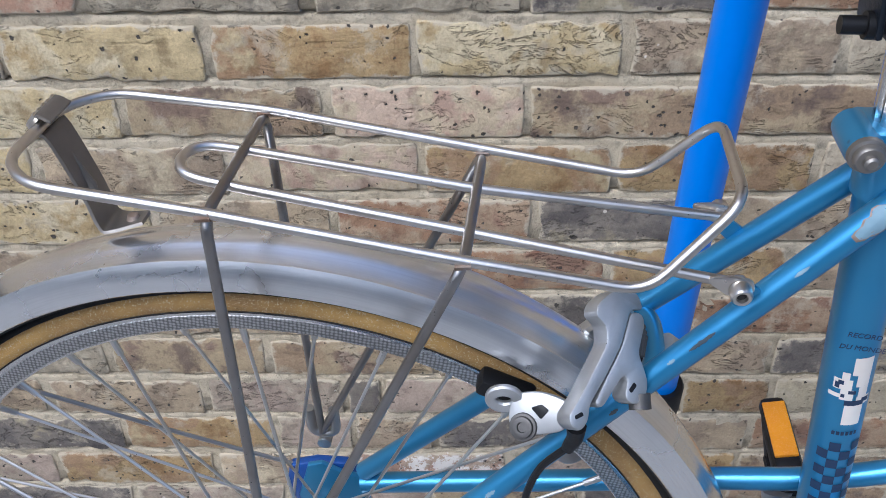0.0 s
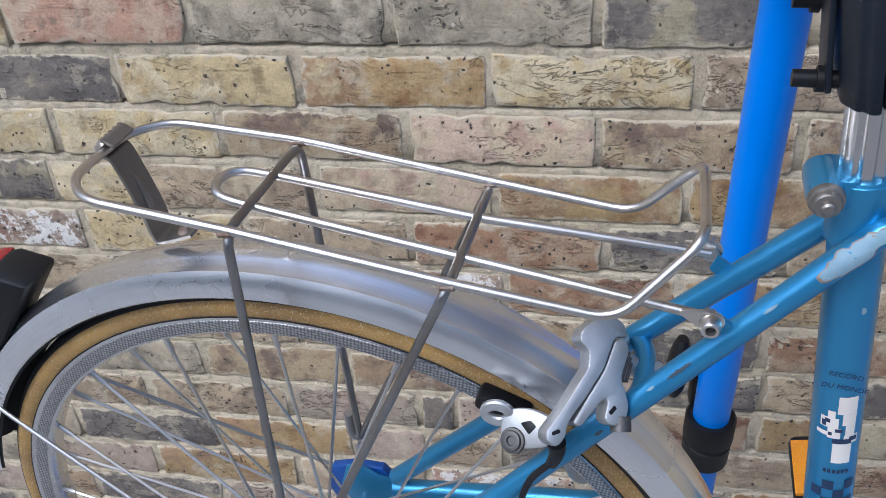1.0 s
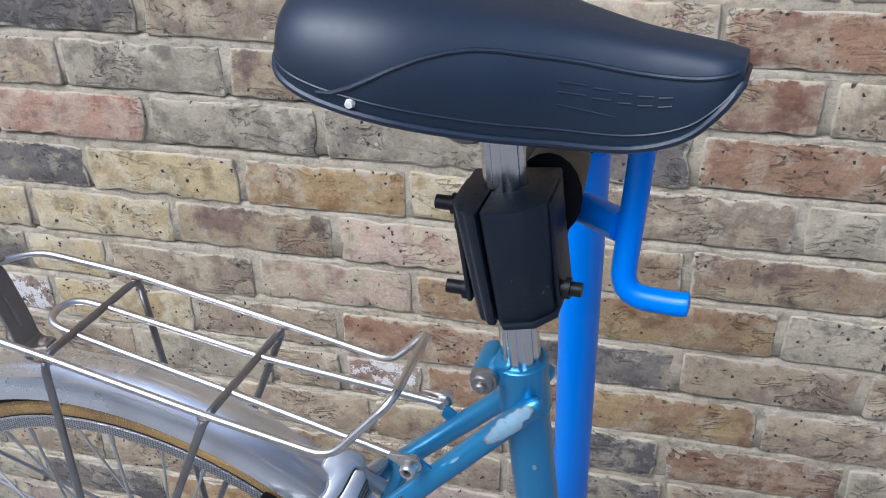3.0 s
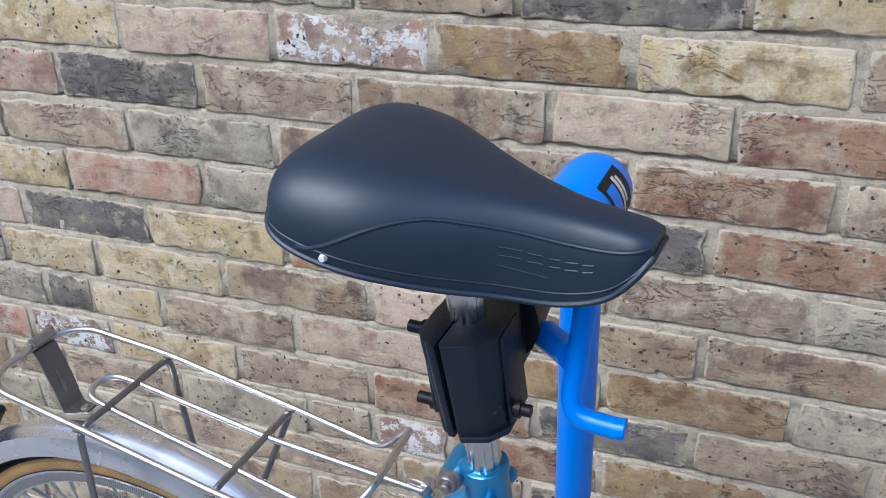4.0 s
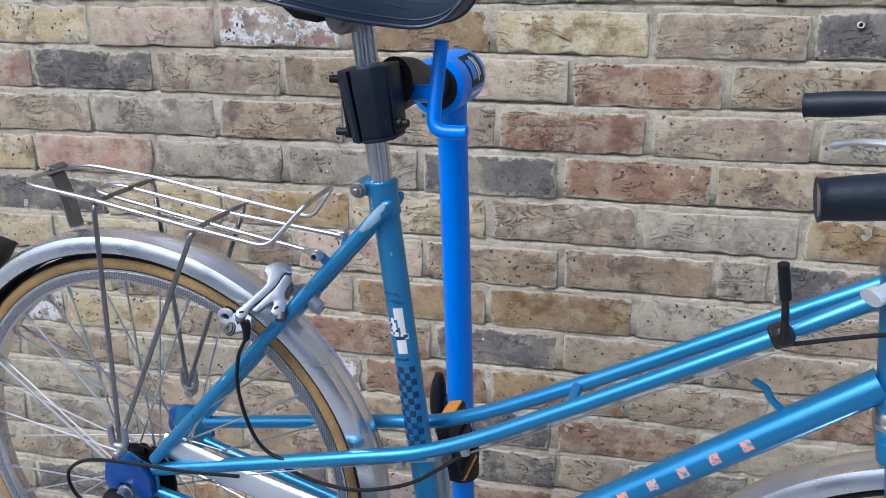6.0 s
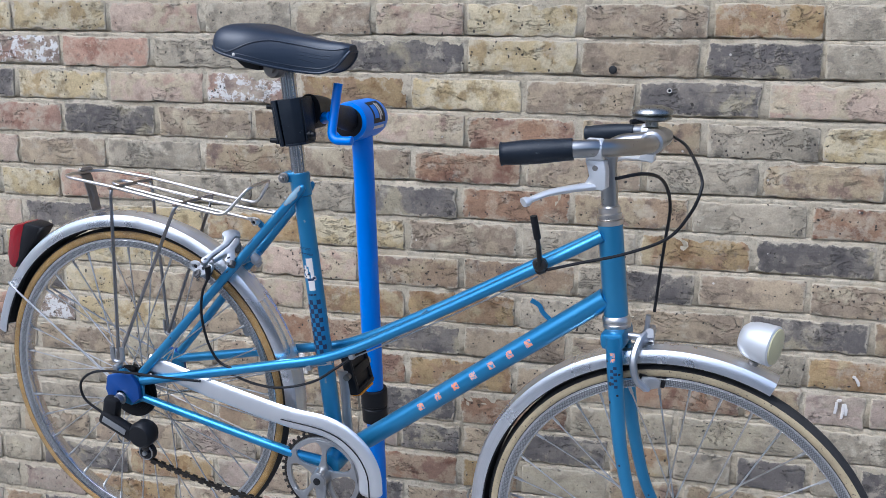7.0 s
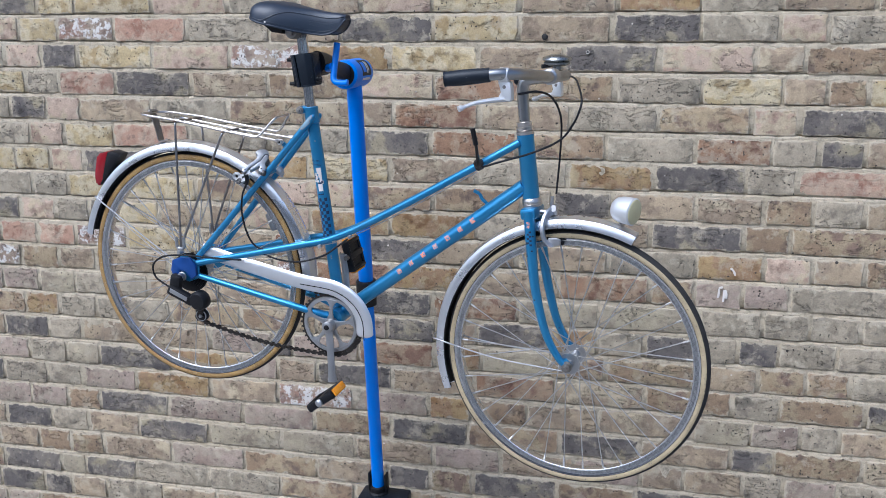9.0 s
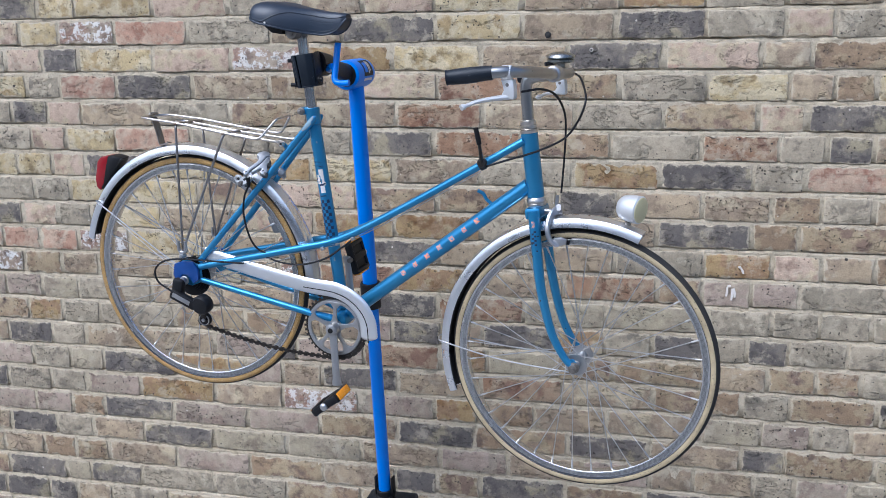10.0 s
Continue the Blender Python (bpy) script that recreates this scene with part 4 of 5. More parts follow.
for y, sgn in ((-1, 1), (1, -1)):
    end = BB + (Vector((0.009, 0, -0.136)) if sgn > 0 else Vector((-0.013, 0, 0.143)))
    pts = [BB + Vector((0, y * 0.06, 0)), BB.lerp(end, 0.35) + Vector((0, y * 0.064, 0)), BB.lerp(end, 0.75) + Vector((0, y * 0.07, 0)), end + Vector((0, y * 0.072, 0))]
    arm = tube(spline(pts), lambda f: 0.0062 - 0.001 * math.sin(f * math.pi) + 0.0012 * max(0, f - 0.8) * 5, 14, False, None, 1.75)
    lathe([(0.0, y * 0.074), (0.0085, y * 0.073), (0.013, y * 0.071), (0.0145, y * 0.064), (0.0145, y * 0.05)], BB, "y", 20, arm)
    crank = part("crank", arm, ALLOY, bike, "scuffed alloy crank arm")
    part("bolt_recess", lathe([(0.0, y * 0.0752), (0.006, y * 0.0752), (0.0068, y * 0.072)], BB, "y", 16), BLACK, crank)
    turn = Matrix.Rotation(radians(-36 if sgn > 0 else 76), 4, "Y")
    mid_p = end + Vector((-0.002 if sgn > 0 else 0.012, y * 0.107, -0.024 if sgn > 0 else -0.008))
    place = Matrix.Translation(mid_p) @ turn
    body = box((0.018, 0.078, 0.018), (0, 0, 0), None, 0.004)
    for size, at in (((0.074, 0.012, 0.019), (0, -0.033, 0)), ((0.074, 0.012, 0.019), (0, 0.033, 0)), ((0.012, 0.076, 0.022), (0.034, 0, 0)), ((0.012, 0.076, 0.022), (-0.034, 0, 0))):
        part("pedal_bar", moved(box(size, at, None, 0.006), place), BLACK, crank)
    box((0.066, 0.066, 0.009), (0, 0, 0), None, 0.002, body)
    pedal = part("pedal", moved(body, place), BLACK, crank, "black plastic pedal with amber reflectors")
    for q in (-1, 1):
        part("reflector", moved(box((0.004, 0.056, 0.018), (q * 0.0415, 0, 0), None, 0.001), place), AMBER, crank, "amber reflector")
    part("spindle", moved(tube([(0, -y * 0.05, 0), (0, y * 0.045, 0)], 0.006, 12), place), STEEL, crank)
    part("spindle_cap", moved(lathe([(0.0, y * 0.046), (0.006, y * 0.045), (0.009, y * 0.042), (0.009, y * 0.034)], (0, 0, 0), "y", 14), place), ALLOY, crank)

chain = bmesh.new()
lower = [Vector((-0.298 + 0.018 * math.cos(radians(a)), -0.066, -0.374 + 0.018 * math.sin(radians(a)))) for a in (150, 190, 230)]
first, last = Vector((-0.292, -0.066, -0.393)), BB + Vector((-0.004, -0.047, -0.0785))
lower += [first.lerp(last, i / 42) + Vector((0, 0, -0.012 * math.sin(math.pi * i / 42))) for i in range(43)]
lower += [BB + Vector((0.0785 * math.cos(radians(a)), -0.047, 0.0785 * math.sin(radians(a)))) for a in range(-86, 110, 6)]
upper0, upper1 = lower[-1], Vector((-0.335, -0.042, -0.226))
lower += [upper0.lerp(upper1, i / 48) + Vector((0, 0, 0.011 * math.sin(math.pi * i / 48))) for i in range(1, 49)]
for i, (p, q) in enumerate(zip(lower, lower[1:])):
    dr = q - p
    m = Matrix.Translation((p + q) / 2) @ dr.to_track_quat("X", "Z").to_matrix().to_4x4()
    bmesh.ops.create_cube(chain, size=1, matrix=m @ Matrix.Diagonal((dr.length * 1.3, 0.0036, 0.0048, 1)))
    if i % 2:
        for k in (-0.0032, 0.0032):
            bmesh.ops.create_cube(chain, size=1, matrix=m @ Matrix.Translation((0, k, 0)) @ Matrix.Diagonal((dr.length * 1.25, 0.0012, 0.0085, 1)))
part("chain", chain, CHAIN_STEEL, bike, "oily dark bicycle chain", False)
guard_line = [(-0.294, -0.046, -0.212), (-0.17, -0.053, -0.240), (-0.025, -0.058, -0.269), (0.058, -0.058, -0.279), (0.105, -0.058, -0.305), (0.130, -0.058, -0.345), (0.134, -0.058, -0.396)]
chain_guard = part("chain_guard", tube(spline(guard_line, 14), lambda f: (0.0175 + 0.004 * f) * (1 if f < 0.965 else math.sqrt(max(0.02, 1 - ((f - 0.965) / 0.036) ** 2))), 18, False, None, 0.34), GUARD_SILVER, bike, "polished aluminium chain guard")
groove = [(x, -0.0655, z - 0.004) for x, y, z in guard_line[2:]]
part("groove", tube(spline(groove, 8), 0.0011, 6), BLACK, chain_guard)
cogs = bmesh.new()
for i, r in enumerate((0.05, 0.044, 0.038, 0.033, 0.028)):
    c = ring_body([(0.014, -0.001), (r, -0.001), (r, 0.001), (0.014, 0.001)], 44)
    moved(c, Matrix.Translation(HUB_R + Vector((0, -0.036 - 0.0042 * i, 0))))
    me_c = bpy.data.meshes.new("cog")
    c.to_mesh(me_c)
    c.free()
    cogs.from_mesh(me_c)
    bpy.data.meshes.remove(me_c)
part("freewheel", cogs, BLACK, bike, "oily black freewheel cogs")
mech = box((0.03, 0.022, 0.05), (-0.352, -0.086, -0.292), pose(0, 0, 0, 0, 12, 0), 0.008)
box((0.074, 0.018, 0.026), (-0.335, -0.094, -0.317), pose(0, 0, 0, 0, 24, 0), 0.006, mech)
lathe([(0.0, -0.105), (0.019, -0.103), (0.024, -0.097), (0.024, -0.078), (0.018, -0.07)], (-0.288, 0, -0.329), "y", 24, mech)
mech = part("derailleur", mech, BLACK, bike, "black rear derailleur")
part("name_plate", box((0.05, 0.0015, 0.011), (-0.337, -0.1038, -0.314), pose(0, 0, 0, 0, 24, 0), 0.0005), ALLOY, mech, "silver plate on the derailleur")
part("jockey_wheel", lathe([(0.0, -0.075), (0.004, -0.075), (0.005, -0.071), (0.014, -0.071), (0.016, -0.069), (0.016, -0.066), (0.014, -0.064), (0.0, -0.064)], (-0.296, 0, -0.373), "y", 22), BLACK, mech)
part("cage", plate([(-0.303, -0.33), (-0.288, -0.33), (-0.287, -0.362), (-0.291, -0.372), (-0.298, -0.375), (-0.303, -0.366)], 0.002, -0.078), CHAIN_STEEL, mech)
part("jockey_bolt", lathe([(0.0, -0.083), (0.0035, -0.083), (0.0045, -0.081), (0.0045, -0.078)], (-0.296, 0, -0.373), "y", 14), ALLOY, mech)
part("jockey_ring", moved(ring_body([(0.0125, -0.0012), (0.0142, -0.0012), (0.0142, 0.0008), (0.0125, 0.0008)], 28), Matrix.Translation((-0.296, -0.0765, -0.373))), ALLOY, mech)
part("cage_spring", tube([Vector((-0.337 + 0.014 * math.cos(a), -0.08, -0.345 + 0.014 * math.sin(a))) for a in (radians(40 + 10 * k) for k in range(29))], 0.0016, 6), ALLOY, mech)

# shifter, cables
shifter = lathe([(0.011, -0.007), (0.0125, -0.005), (0.0125, 0.005), (0.011, 0.007)], (0, 0, 0), "x", 18)
moved(shifter, Matrix.Translation((0.402, -0.0195, 0.019)) @ pose(0, 0, 0, 0, -28, 0))
lathe([(0.0, -0.022), (0.007, -0.021), (0.0105, -0.017), (0.0105, -0.008)], (0.405, -0.018, 0.024), "y", 18, shifter)
shifter = part("gear_shifter", shifter, CHAIN_STEEL, bike, "steel friction shifter on the upper tube")
part("lever_arm", tube(spline([(0.405, -0.036, 0.024), (0.403, -0.04, 0.055), (0.397, -0.046, 0.098)]), lambda f: 0.0058 - 0.0014 * f, 10, False, None, 0.7), CHAIN_STEEL, shifter)
part("lever_cap", tube([(0.402, -0.042, 0.066), (0.396, -0.0465, 0.101)], 0.0054, 10), BLACK, shifter)
CABLES = [
    [(0.53, -0.205, 0.188), (0.562, -0.17, 0.19), (0.581, -0.12, 0.173), (0.588, -0.06, 0.128), (0.58, -0.012, 0.057), (0.572, -0.006, -0.04)],
    [(0.575, 0.15, 0.2), (0.6, 0.06, 0.196), (0.624, -0.03, 0.17), (0.626, -0.052, 0.15), (0.613, -0.056, 0.117), (0.585, -0.055, 0.082), (0.526, -0.045, 0.053), (0.464, -0.036, 0.033), (0.412, -0.03, 0.016)],
    [(-0.1505, -0.062, -0.038), (-0.166, -0.058, -0.066), (-0.173, -0.055, -0.108), (-0.164, -0.055, -0.156), (-0.146, -0.052, -0.19), (-0.11, -0.05, -0.203)],
    [(-0.18, -0.062, -0.226), (-0.245, -0.078, -0.221), (-0.322, -0.088, -0.217), (-0.378, -0.09, -0.223), (-0.41, -0.09, -0.246), (-0.406, -0.09, -0.278), (-0.368, -0.09, -0.302)],
    [(-0.127, -0.05, -0.21), (-0.083, -0.05, -0.222), (-0.031, -0.05, -0.223), (0.028, -0.046, -0.206), (0.066, -0.042, -0.181), (0.09, -0.036, -0.163)],
]
for i, pts in enumerate(CABLES):
    part("cable", tube(spline(pts, 8), 0.0023, 8), BLACK, bike, "black cable housing")
inner = [(0.4, -0.026, 0.004), (0.203, -0.029, -0.105), (0.1, -0.034, -0.158)]
part("inner_cable", tube(spline(inner), 0.0012, 6), ALLOY, bike, "bare steel gear cable")
part("inner_cable", tube([(0.06, -0.037, -0.174), (-0.06, -0.046, -0.2), (-0.17, -0.058, -0.224)], 0.001, 6), ALLOY, bike, "bare steel gear cable")
for x, y, z in ((0.095, -0.034, -0.158), (0.02, -0.041, -0.184), (0.055, -0.036, -0.17)):
    part("cable_stop", box((0.01, 0.008, 0.009), (x, y, z), pose(0, 0, 0, 0, -20, 0), 0.002), ALLOY, bike)

# lamps
lamp = lathe([(0.0, -0.029), (0.010, -0.0285), (0.0185, -0.0255), (0.0245, -0.019), (0.0275, -0.009), (0.0288, 0.004), (0.0295, 0.02), (0.0275, 0.022)], (0, 0, 0), "x", 32)
lamp_m = STEER @ Matrix.Translation((0.722, 0, -0.066)) @ pose(0, 0, 0, 0, 4, -20)
lamp = part("headlamp", moved(lamp, lamp_m), LAMP_SHELL, bike, "silver bullet headlamp with a yellowed lens")
part("lens", moved(lathe([(0.0275, 0.0205), (0.026, 0.0235), (0.014, 0.027), (0.0, 0.028)], (0, 0, 0), "x", 28), lamp_m), CREAM, lamp, "yellowed lens")
part("bracket", moved(tube([(0.716, 0, -0.095), (0.712, 0, -0.112)], 0.007, 12), STEER), STEEL, lamp)
tail = plate([(-0.588, 0.018), (-0.556, 0.026), (-0.522, 0.018), (-0.545, -0.012), (-0.572, -0.048), (-0.6, -0.078), (-0.606, -0.07)], 0.046, 0, None, 0.006)
shrink = Matrix.Translation((-0.57, 0, -0.02)) @ Matrix.Scale(0.87, 4) @ Matrix.Translation((0.57, 0, 0.02))
tail = part("tail_lamp", moved(tail, shrink), BLACK, bike, "black rear lamp with a red lens")
part("lens", moved(plate([(-0.562, 0.0255), (-0.590, 0.021), (-0.604, 0.008), (-0.618, -0.045), (-0.617, -0.068), (-0.606, -0.079), (-0.590, -0.058), (-0.576, -0.012)], 0.049, 0, None, 0.005), shrink), RED_LENS, tail, "red lens")

# bottle dynamo on the far stay
dyn_m = Matrix.Translation((-0.149, 0.047, -0.142)) @ pose(0, 0, 0, 0, 160, 0)
dynamo = lathe([(0.0, -0.034), (0.009, -0.034), (0.0105, -0.031), (0.0105, -0.02), (0.006, -0.018), (0.006, -0.014), (0.0135, -0.012), (0.0145, -0.008), (0.0145, 0.026), (0.012, 0.032), (0.0, 0.034)], (0, 0, 0), "z", 24)
dynamo = part("dynamo", moved(dynamo, dyn_m), ALLOY, bike, "dull silver bottle dynamo")
part("bracket", cast_bar([(-0.142, 0.047, -0.135), (-0.148, 0.042, -0.1), (-0.152, 0.04, -0.062)], (0.012, 0.014, 0.012), 0.004, (0, 1, 0)), STEEL, dynamo)

# mudguard stays
for y in (-1, 1):
    stay = tube(spline([(-0.352, y * 0.07, -0.245), (-0.46, y * 0.052, -0.185), (-0.6, y * 0.029, -0.104), (-0.611, y * 0.02, -0.098)]), 0.0018, 8)
    part("fender_stay", stay, ALLOY, bike)
    stay = tube(spline([(0.607, y * 0.052, -0.425), (0.45, y * 0.042, -0.42), (0.31, y * 0.03, -0.4), (0.289, y * 0.022, -0.396), (0.283, 0, -0.395)]), 0.0018, 8)
    part("fender_stay", moved(stay, STEER), ALLOY, bike)
    bridge = tube([(-0.62, 0, -0.096), (-0.611, y * 0.02, -0.098)], 0.0018, 8)
    part("fender_stay", bridge, ALLOY, bike)

# rack fittings
strap_line = [(-0.4385, 0.119), (-0.446, 0.1225), (-0.4515, 0.117), (-0.449, 0.111), (-0.4435, 0.106), (-0.434, 0.07), (-0.431, 0.051), (-0.426, 0.0455), (-0.406, 0.0495)]
sb = bmesh.new()
fine = spline([(x, 0, z) for x, z in strap_line], 4)
hw = lambda i: 0.012 if i < len(fine) - 6 else 0.012 - 0.0012 * (i - len(fine) + 6)
outer = []
mid_y = 0.017
for i, p in enumerate(fine):
    dd = (fine[min(i + 1, len(fine) - 1)] - fine[max(i - 1, 0)]).normalized()
    nrm = Vector((-dd.z, 0, dd.x)) * 0.0011
    outer.append([sb.verts.new(p + nrm * u + Vector((0, mid_y + v * hw(i), 0))) for u, v in ((1, -1), (1, 1), (-1, 1), (-1, -1))])
for a, b in zip(outer, outer[1:]):
    for k in range(4):
        sb.faces.new((a[k], a[(k + 1) % 4], b[(k + 1) % 4], b[k]))
sb.faces.new(outer[0])
sb.faces.new(outer[-1])
strap = part("rear_strap", sb, STEEL, rack, "pressed steel strap rusting at its foot")
part("strap_rib", tube([(-0.4405, 0.016, 0.096), (-0.4335, 0.016, 0.072), (-0.4322, 0.016, 0.062)], lambda f: 0.0035 * math.sin(0.25 + f * 2.6), 8), STEEL, strap)
part("strap_rivet", lathe([(0.0, 0.0035), (0.003, 0.0028), (0.0045, 0)], (-0.414, 0.017, 0.0485), "z", 12), RUST, strap)
for k in range(5):
    part("wrap", tube([(-0.446 + 0.0, 0.0065 + 0.0052 * k, 0.1225), (-0.4515, 0.0065 + 0.0052 * k, 0.117), (-0.4490, 0.0065 + 0.0052 * k, 0.1105)], 0.0026, 8), CHROME, strap)
for y in (-1, 1):
    tab = plate(rounded([(-86, 65), (-74, 66), (-64, 64), (-62, 57), (-68, 52), (-76, 54), (-86, 61.5)], 0.0025), 0.0022, y * 0.033, None, 0.0006)
    part("eyelet", tab, CHROME, rack)
    nut = lathe([(0.0, y * 0.0385), (0.0026, y * 0.0385), (0.003, y * 0.0415), (0.0045, y * 0.0418), (0.0056, y * 0.0402), (0.0059, y * 0.0345)], (-0.07, 0, 0.0585), "y", 18)
    part("eyelet_bolt", nut, CHROME, rack, "small plated bolt with a hollow head")
    part("bolt_hollow", lathe([(0.0, y * 0.0392), (0.0029, y * 0.0392), (0.0029, y * 0.038)], (-0.07, 0, 0.0585), "y", 12), BLACK, rack)
    part("eyelet_head", lathe([(0.0, y * 0.0265), (0.004, y * 0.0265), (0.005, y * 0.0285), (0.005, y * 0.032), (0.0, y * 0.032)], (-0.07, 0, 0.0585), "y", 6), ALLOY, rack)
    part("rack_boss", plate([(-0.066, 0.06), (-0.058, 0.054), (-0.052, 0.046), (-0.06, 0.04), (-0.07, 0.05)], 0.003, y * 0.0275, None, 0.0008), PAINT, bike)


# decals
def on_tube(p, q, r, f0, f1, a0, a1, lift=0.00035, n=4):
    """A patch that lies on a tube from p to q: f along it, a round it in degrees from the near side."""
    p, q = Vector(p), Vector(q)
    dd = (q - p).normalized()
    near = Vector((0, -1, 0))
    near = (near - dd * near.dot(dd)).normalized()
    side = dd.cross(near)
    bm = bmesh.new()
    grid = []
    for i in range(n + 1):
        a = radians(a0 + (a1 - a0) * i / n)
        o = (near * math.cos(a) + side * math.sin(a)) * (r + lift)
        grid.append((bm.verts.new(p.lerp(q, f0) + o), bm.verts.new(p.lerp(q, f1) + o)))
    for (a, b), (c, d2) in zip(grid, grid[1:]):
        bm.faces.new((a, c, d2, b))
    return bm


ST0, ST1 = (-0.003, 0, 0.117), (0.046, 0, -0.34)


def flake(p, q, r, f0, f1, mid, spread, seed, lift=0.0003):
    """A ragged patch on a tube where the paint has worn."""
    rnd = random.Random(seed)
    p, q = Vector(p), Vector(q)
    dd = (q - p).normalized()
    near = Vector((0, -1, 0))
    near = (near - dd * near.dot(dd)).normalized()
    side = dd.cross(near)
    bm = bmesh.new()
    rows2 = []
    low_edge, high_edge = 0.8, 0.8
    for i in range(15):
        f = i / 14
        w = spread * math.sqrt(math.sin(math.pi * (0.02 + 0.96 * f)))
        low_edge, high_edge = (0.4 * e + 0.6 * rnd.uniform(0.3, 1) for e in (low_edge, high_edge))
        lo, hi = mid - w * low_edge, mid + w * high_edge
        rows2.append([bm.verts.new(p.lerp(q, f0 + (f1 - f0) * f) + (near * math.cos(radians(a)) + side * math.sin(radians(a))) * (r + lift)) for a in (lo, (2 * lo + hi) / 3, (lo + 2 * hi) / 3, hi)])
    for a, b in zip(rows2, rows2[1:]):
        for k in range(3):
            bm.faces.new((a[k], a[k + 1], b[k + 1], b[k]))
    return bm


stay_end = Vector(STAY[0]).lerp(Vector(STAY[1]), -0.035)
part("rust_rim", flake(stay_end, Vector(STAY[1]), 0.0078, -0.003, 0.089, 18, 70, 3, 0.0002), RUST, bike, "thin brown edge round the bare patch")
part("paint_chip", flake(stay_end, Vector(STAY[1]), 0.0078, 0.0, 0.085, 18, 62, 3), PAINT_CHIP, bike, "pale bare face of the stay's end")
for k, (f0, f1, mid, spread) in enumerate(((0.11, 0.13, 30, 9), (0.24, 0.28, 34, 12), (0.3, 0.312, 40, 10), (0.4, 0.415, 10, 12), (0.62, 0.64, 30, 14), (0.78, 0.79, 5, 12))):
    part("paint_chip", flake(STAY[0], STAY[1], 0.0078, f0, f1, mid, spread, k), NICK if k % 2 else PAINT_CHIP, bike, "patch of chipped paint")
for k, (f0, f1, mid, spread) in enumerate(((0.06, 0.075, 40, 10), (0.12, 0.13, -20, 9), (0.6, 0.61, 10, 10), (0.72, 0.74, -12, 12), (0.86, 0.87, 25, 9))):
    part("paint_chip", flake(ST0, ST1, 0.0145, f0, f1, mid, spread, 20 + k), PAINT_CHIP, bike, "patch of faded chipped paint")
for k, (f0, f1, mid, spread) in enumerate(((0.3, 0.34, 50, 16), (0.5, 0.53, -40, 14), (0.62, 0.68, 30, 18), (0.8, 0.83, -20, 14), (0.9, 0.94, 44, 16))):
    part("paint_chip", moved(flake(BLADE[0], BLADE[1], 0.0121, f0, f1, mid, spread, 40 + k), STEER), TREAD, bike, "dark chip in the fork paint")
panel = part("decal_panel", on_tube(ST0, ST1, 0.0145, 0.262, 0.292, -34, 8), WHITE_PAINT, bike, "torn cream and blue transfer")
for f0, f1, a0, a1, material in (
        (0.292, 0.312, -34, -4, WHITE_PAINT), (0.312, 0.33, -34, -12, WHITE_PAINT), (0.33, 0.345, -44, -10, WHITE_PAINT), (0.345, 0.382, -30, 12, WHITE_PAINT),
        (0.288, 0.3, 12, 28, WHITE_PAINT), (0.3, 0.318, 4, 44, WHITE_PAINT), (0.318, 0.336, -2, 26, WHITE_PAINT), (0.326, 0.333, 26, 52, WHITE_PAINT)):
    part("torn_piece", on_tube(ST0, ST1, 0.0145, f0, f1, a0, a1), material, panel)
for f0, f1, a0, a1 in ((0.302, 0.309, 22, 34), (0.306, 0.316, 30, 40), (0.318, 0.324, -6, 10), (0.332, 0.34, -40, -22), (0.336, 0.345, -28, 14), (0.325, 0.331, 16, 24)):
    part("figure", on_tube(ST0, ST1, 0.0145, f0, f1, a0, a1, 0.0006), NAVY_PRINT, panel)
for row in range(13):
    for col in range(4):
        if (row + col) % 2 == 0:
            part("check", on_tube(ST0, ST1, 0.0145, 0.418 + 0.0172 * row, 0.4352 + 0.0172 * row, -52 + 26 * col, -26 + 26 * col), NAVY_PRINT, bike)
for k in range(6):
    part("small_print", on_tube(ST0, ST1, 0.0145, 0.395, 0.402, -30 + 10 * k, -23 + 10 * k), NAVY_PRINT, bike)
DT0, DT1 = (0.5, 0, -0.028), (0.06, 0, -0.352)
for k in range(7):
    f = 0.242 + 0.0672 * k
    part("letter_mark", on_tube(DT0, DT1, 0.0165, f + 0.002, f + 0.023, -8, 32), ORANGE_PRINT, bike, "worn orange printed block")
for i, (f0, f1) in enumerate(((0.1, 0.17), (0.18, 0.24))):
    part("fork_mark", moved(on_tube(BLADE[0], BLADE[1], 0.0118, f0 + 0.1, f1 + 0.1, -16, 16, 0.0008), STEER), ORANGE_PRINT, bike)
for row in range(7):
    for col in range(2):
        if (row + col) % 2 == 0:
            part("check", moved(on_tube(BLADE[0], BLADE[1], 0.0115, 0.4 + 0.045 * row, 0.44 + 0.045 * row, -24 + 24 * col, 24 * col, 0.0009), STEER), NAVY_PRINT, bike)


def lettering(text, size, m, material, parent, name="lettering"):
    cu = bpy.data.curves.new(name, "FONT")
    cu.body, cu.size, cu.align_x, cu.align_y, cu.extrude = text, size, "CENTER", "CENTER", 0.0001
    tmp = bpy.data.objects.new(name, cu)
    scene.collection.objects.link(tmp)
    bpy.context.view_layer.update()
    me = bpy.data.meshes.new_from_object(tmp)
    bpy.data.objects.remove(tmp)
    me.materials.clear()
    me.materials.append(material)
    ob = new(name, me)
    ob.parent = parent
    ob.matrix_local = m
    return ob


for i, word in enumerate(("RECORD", "DU MONDE")):
    f = 0.225 + 0.02 * i
    p = Vector(ST0).lerp(Vector(ST1), f)
    lettering(word, 0.0048, Matrix.Translation(p + Vector((0, -0.0151, 0))) @ pose(0, 0, 0, 90, 6, 0), NAVY_PRINT, bike)

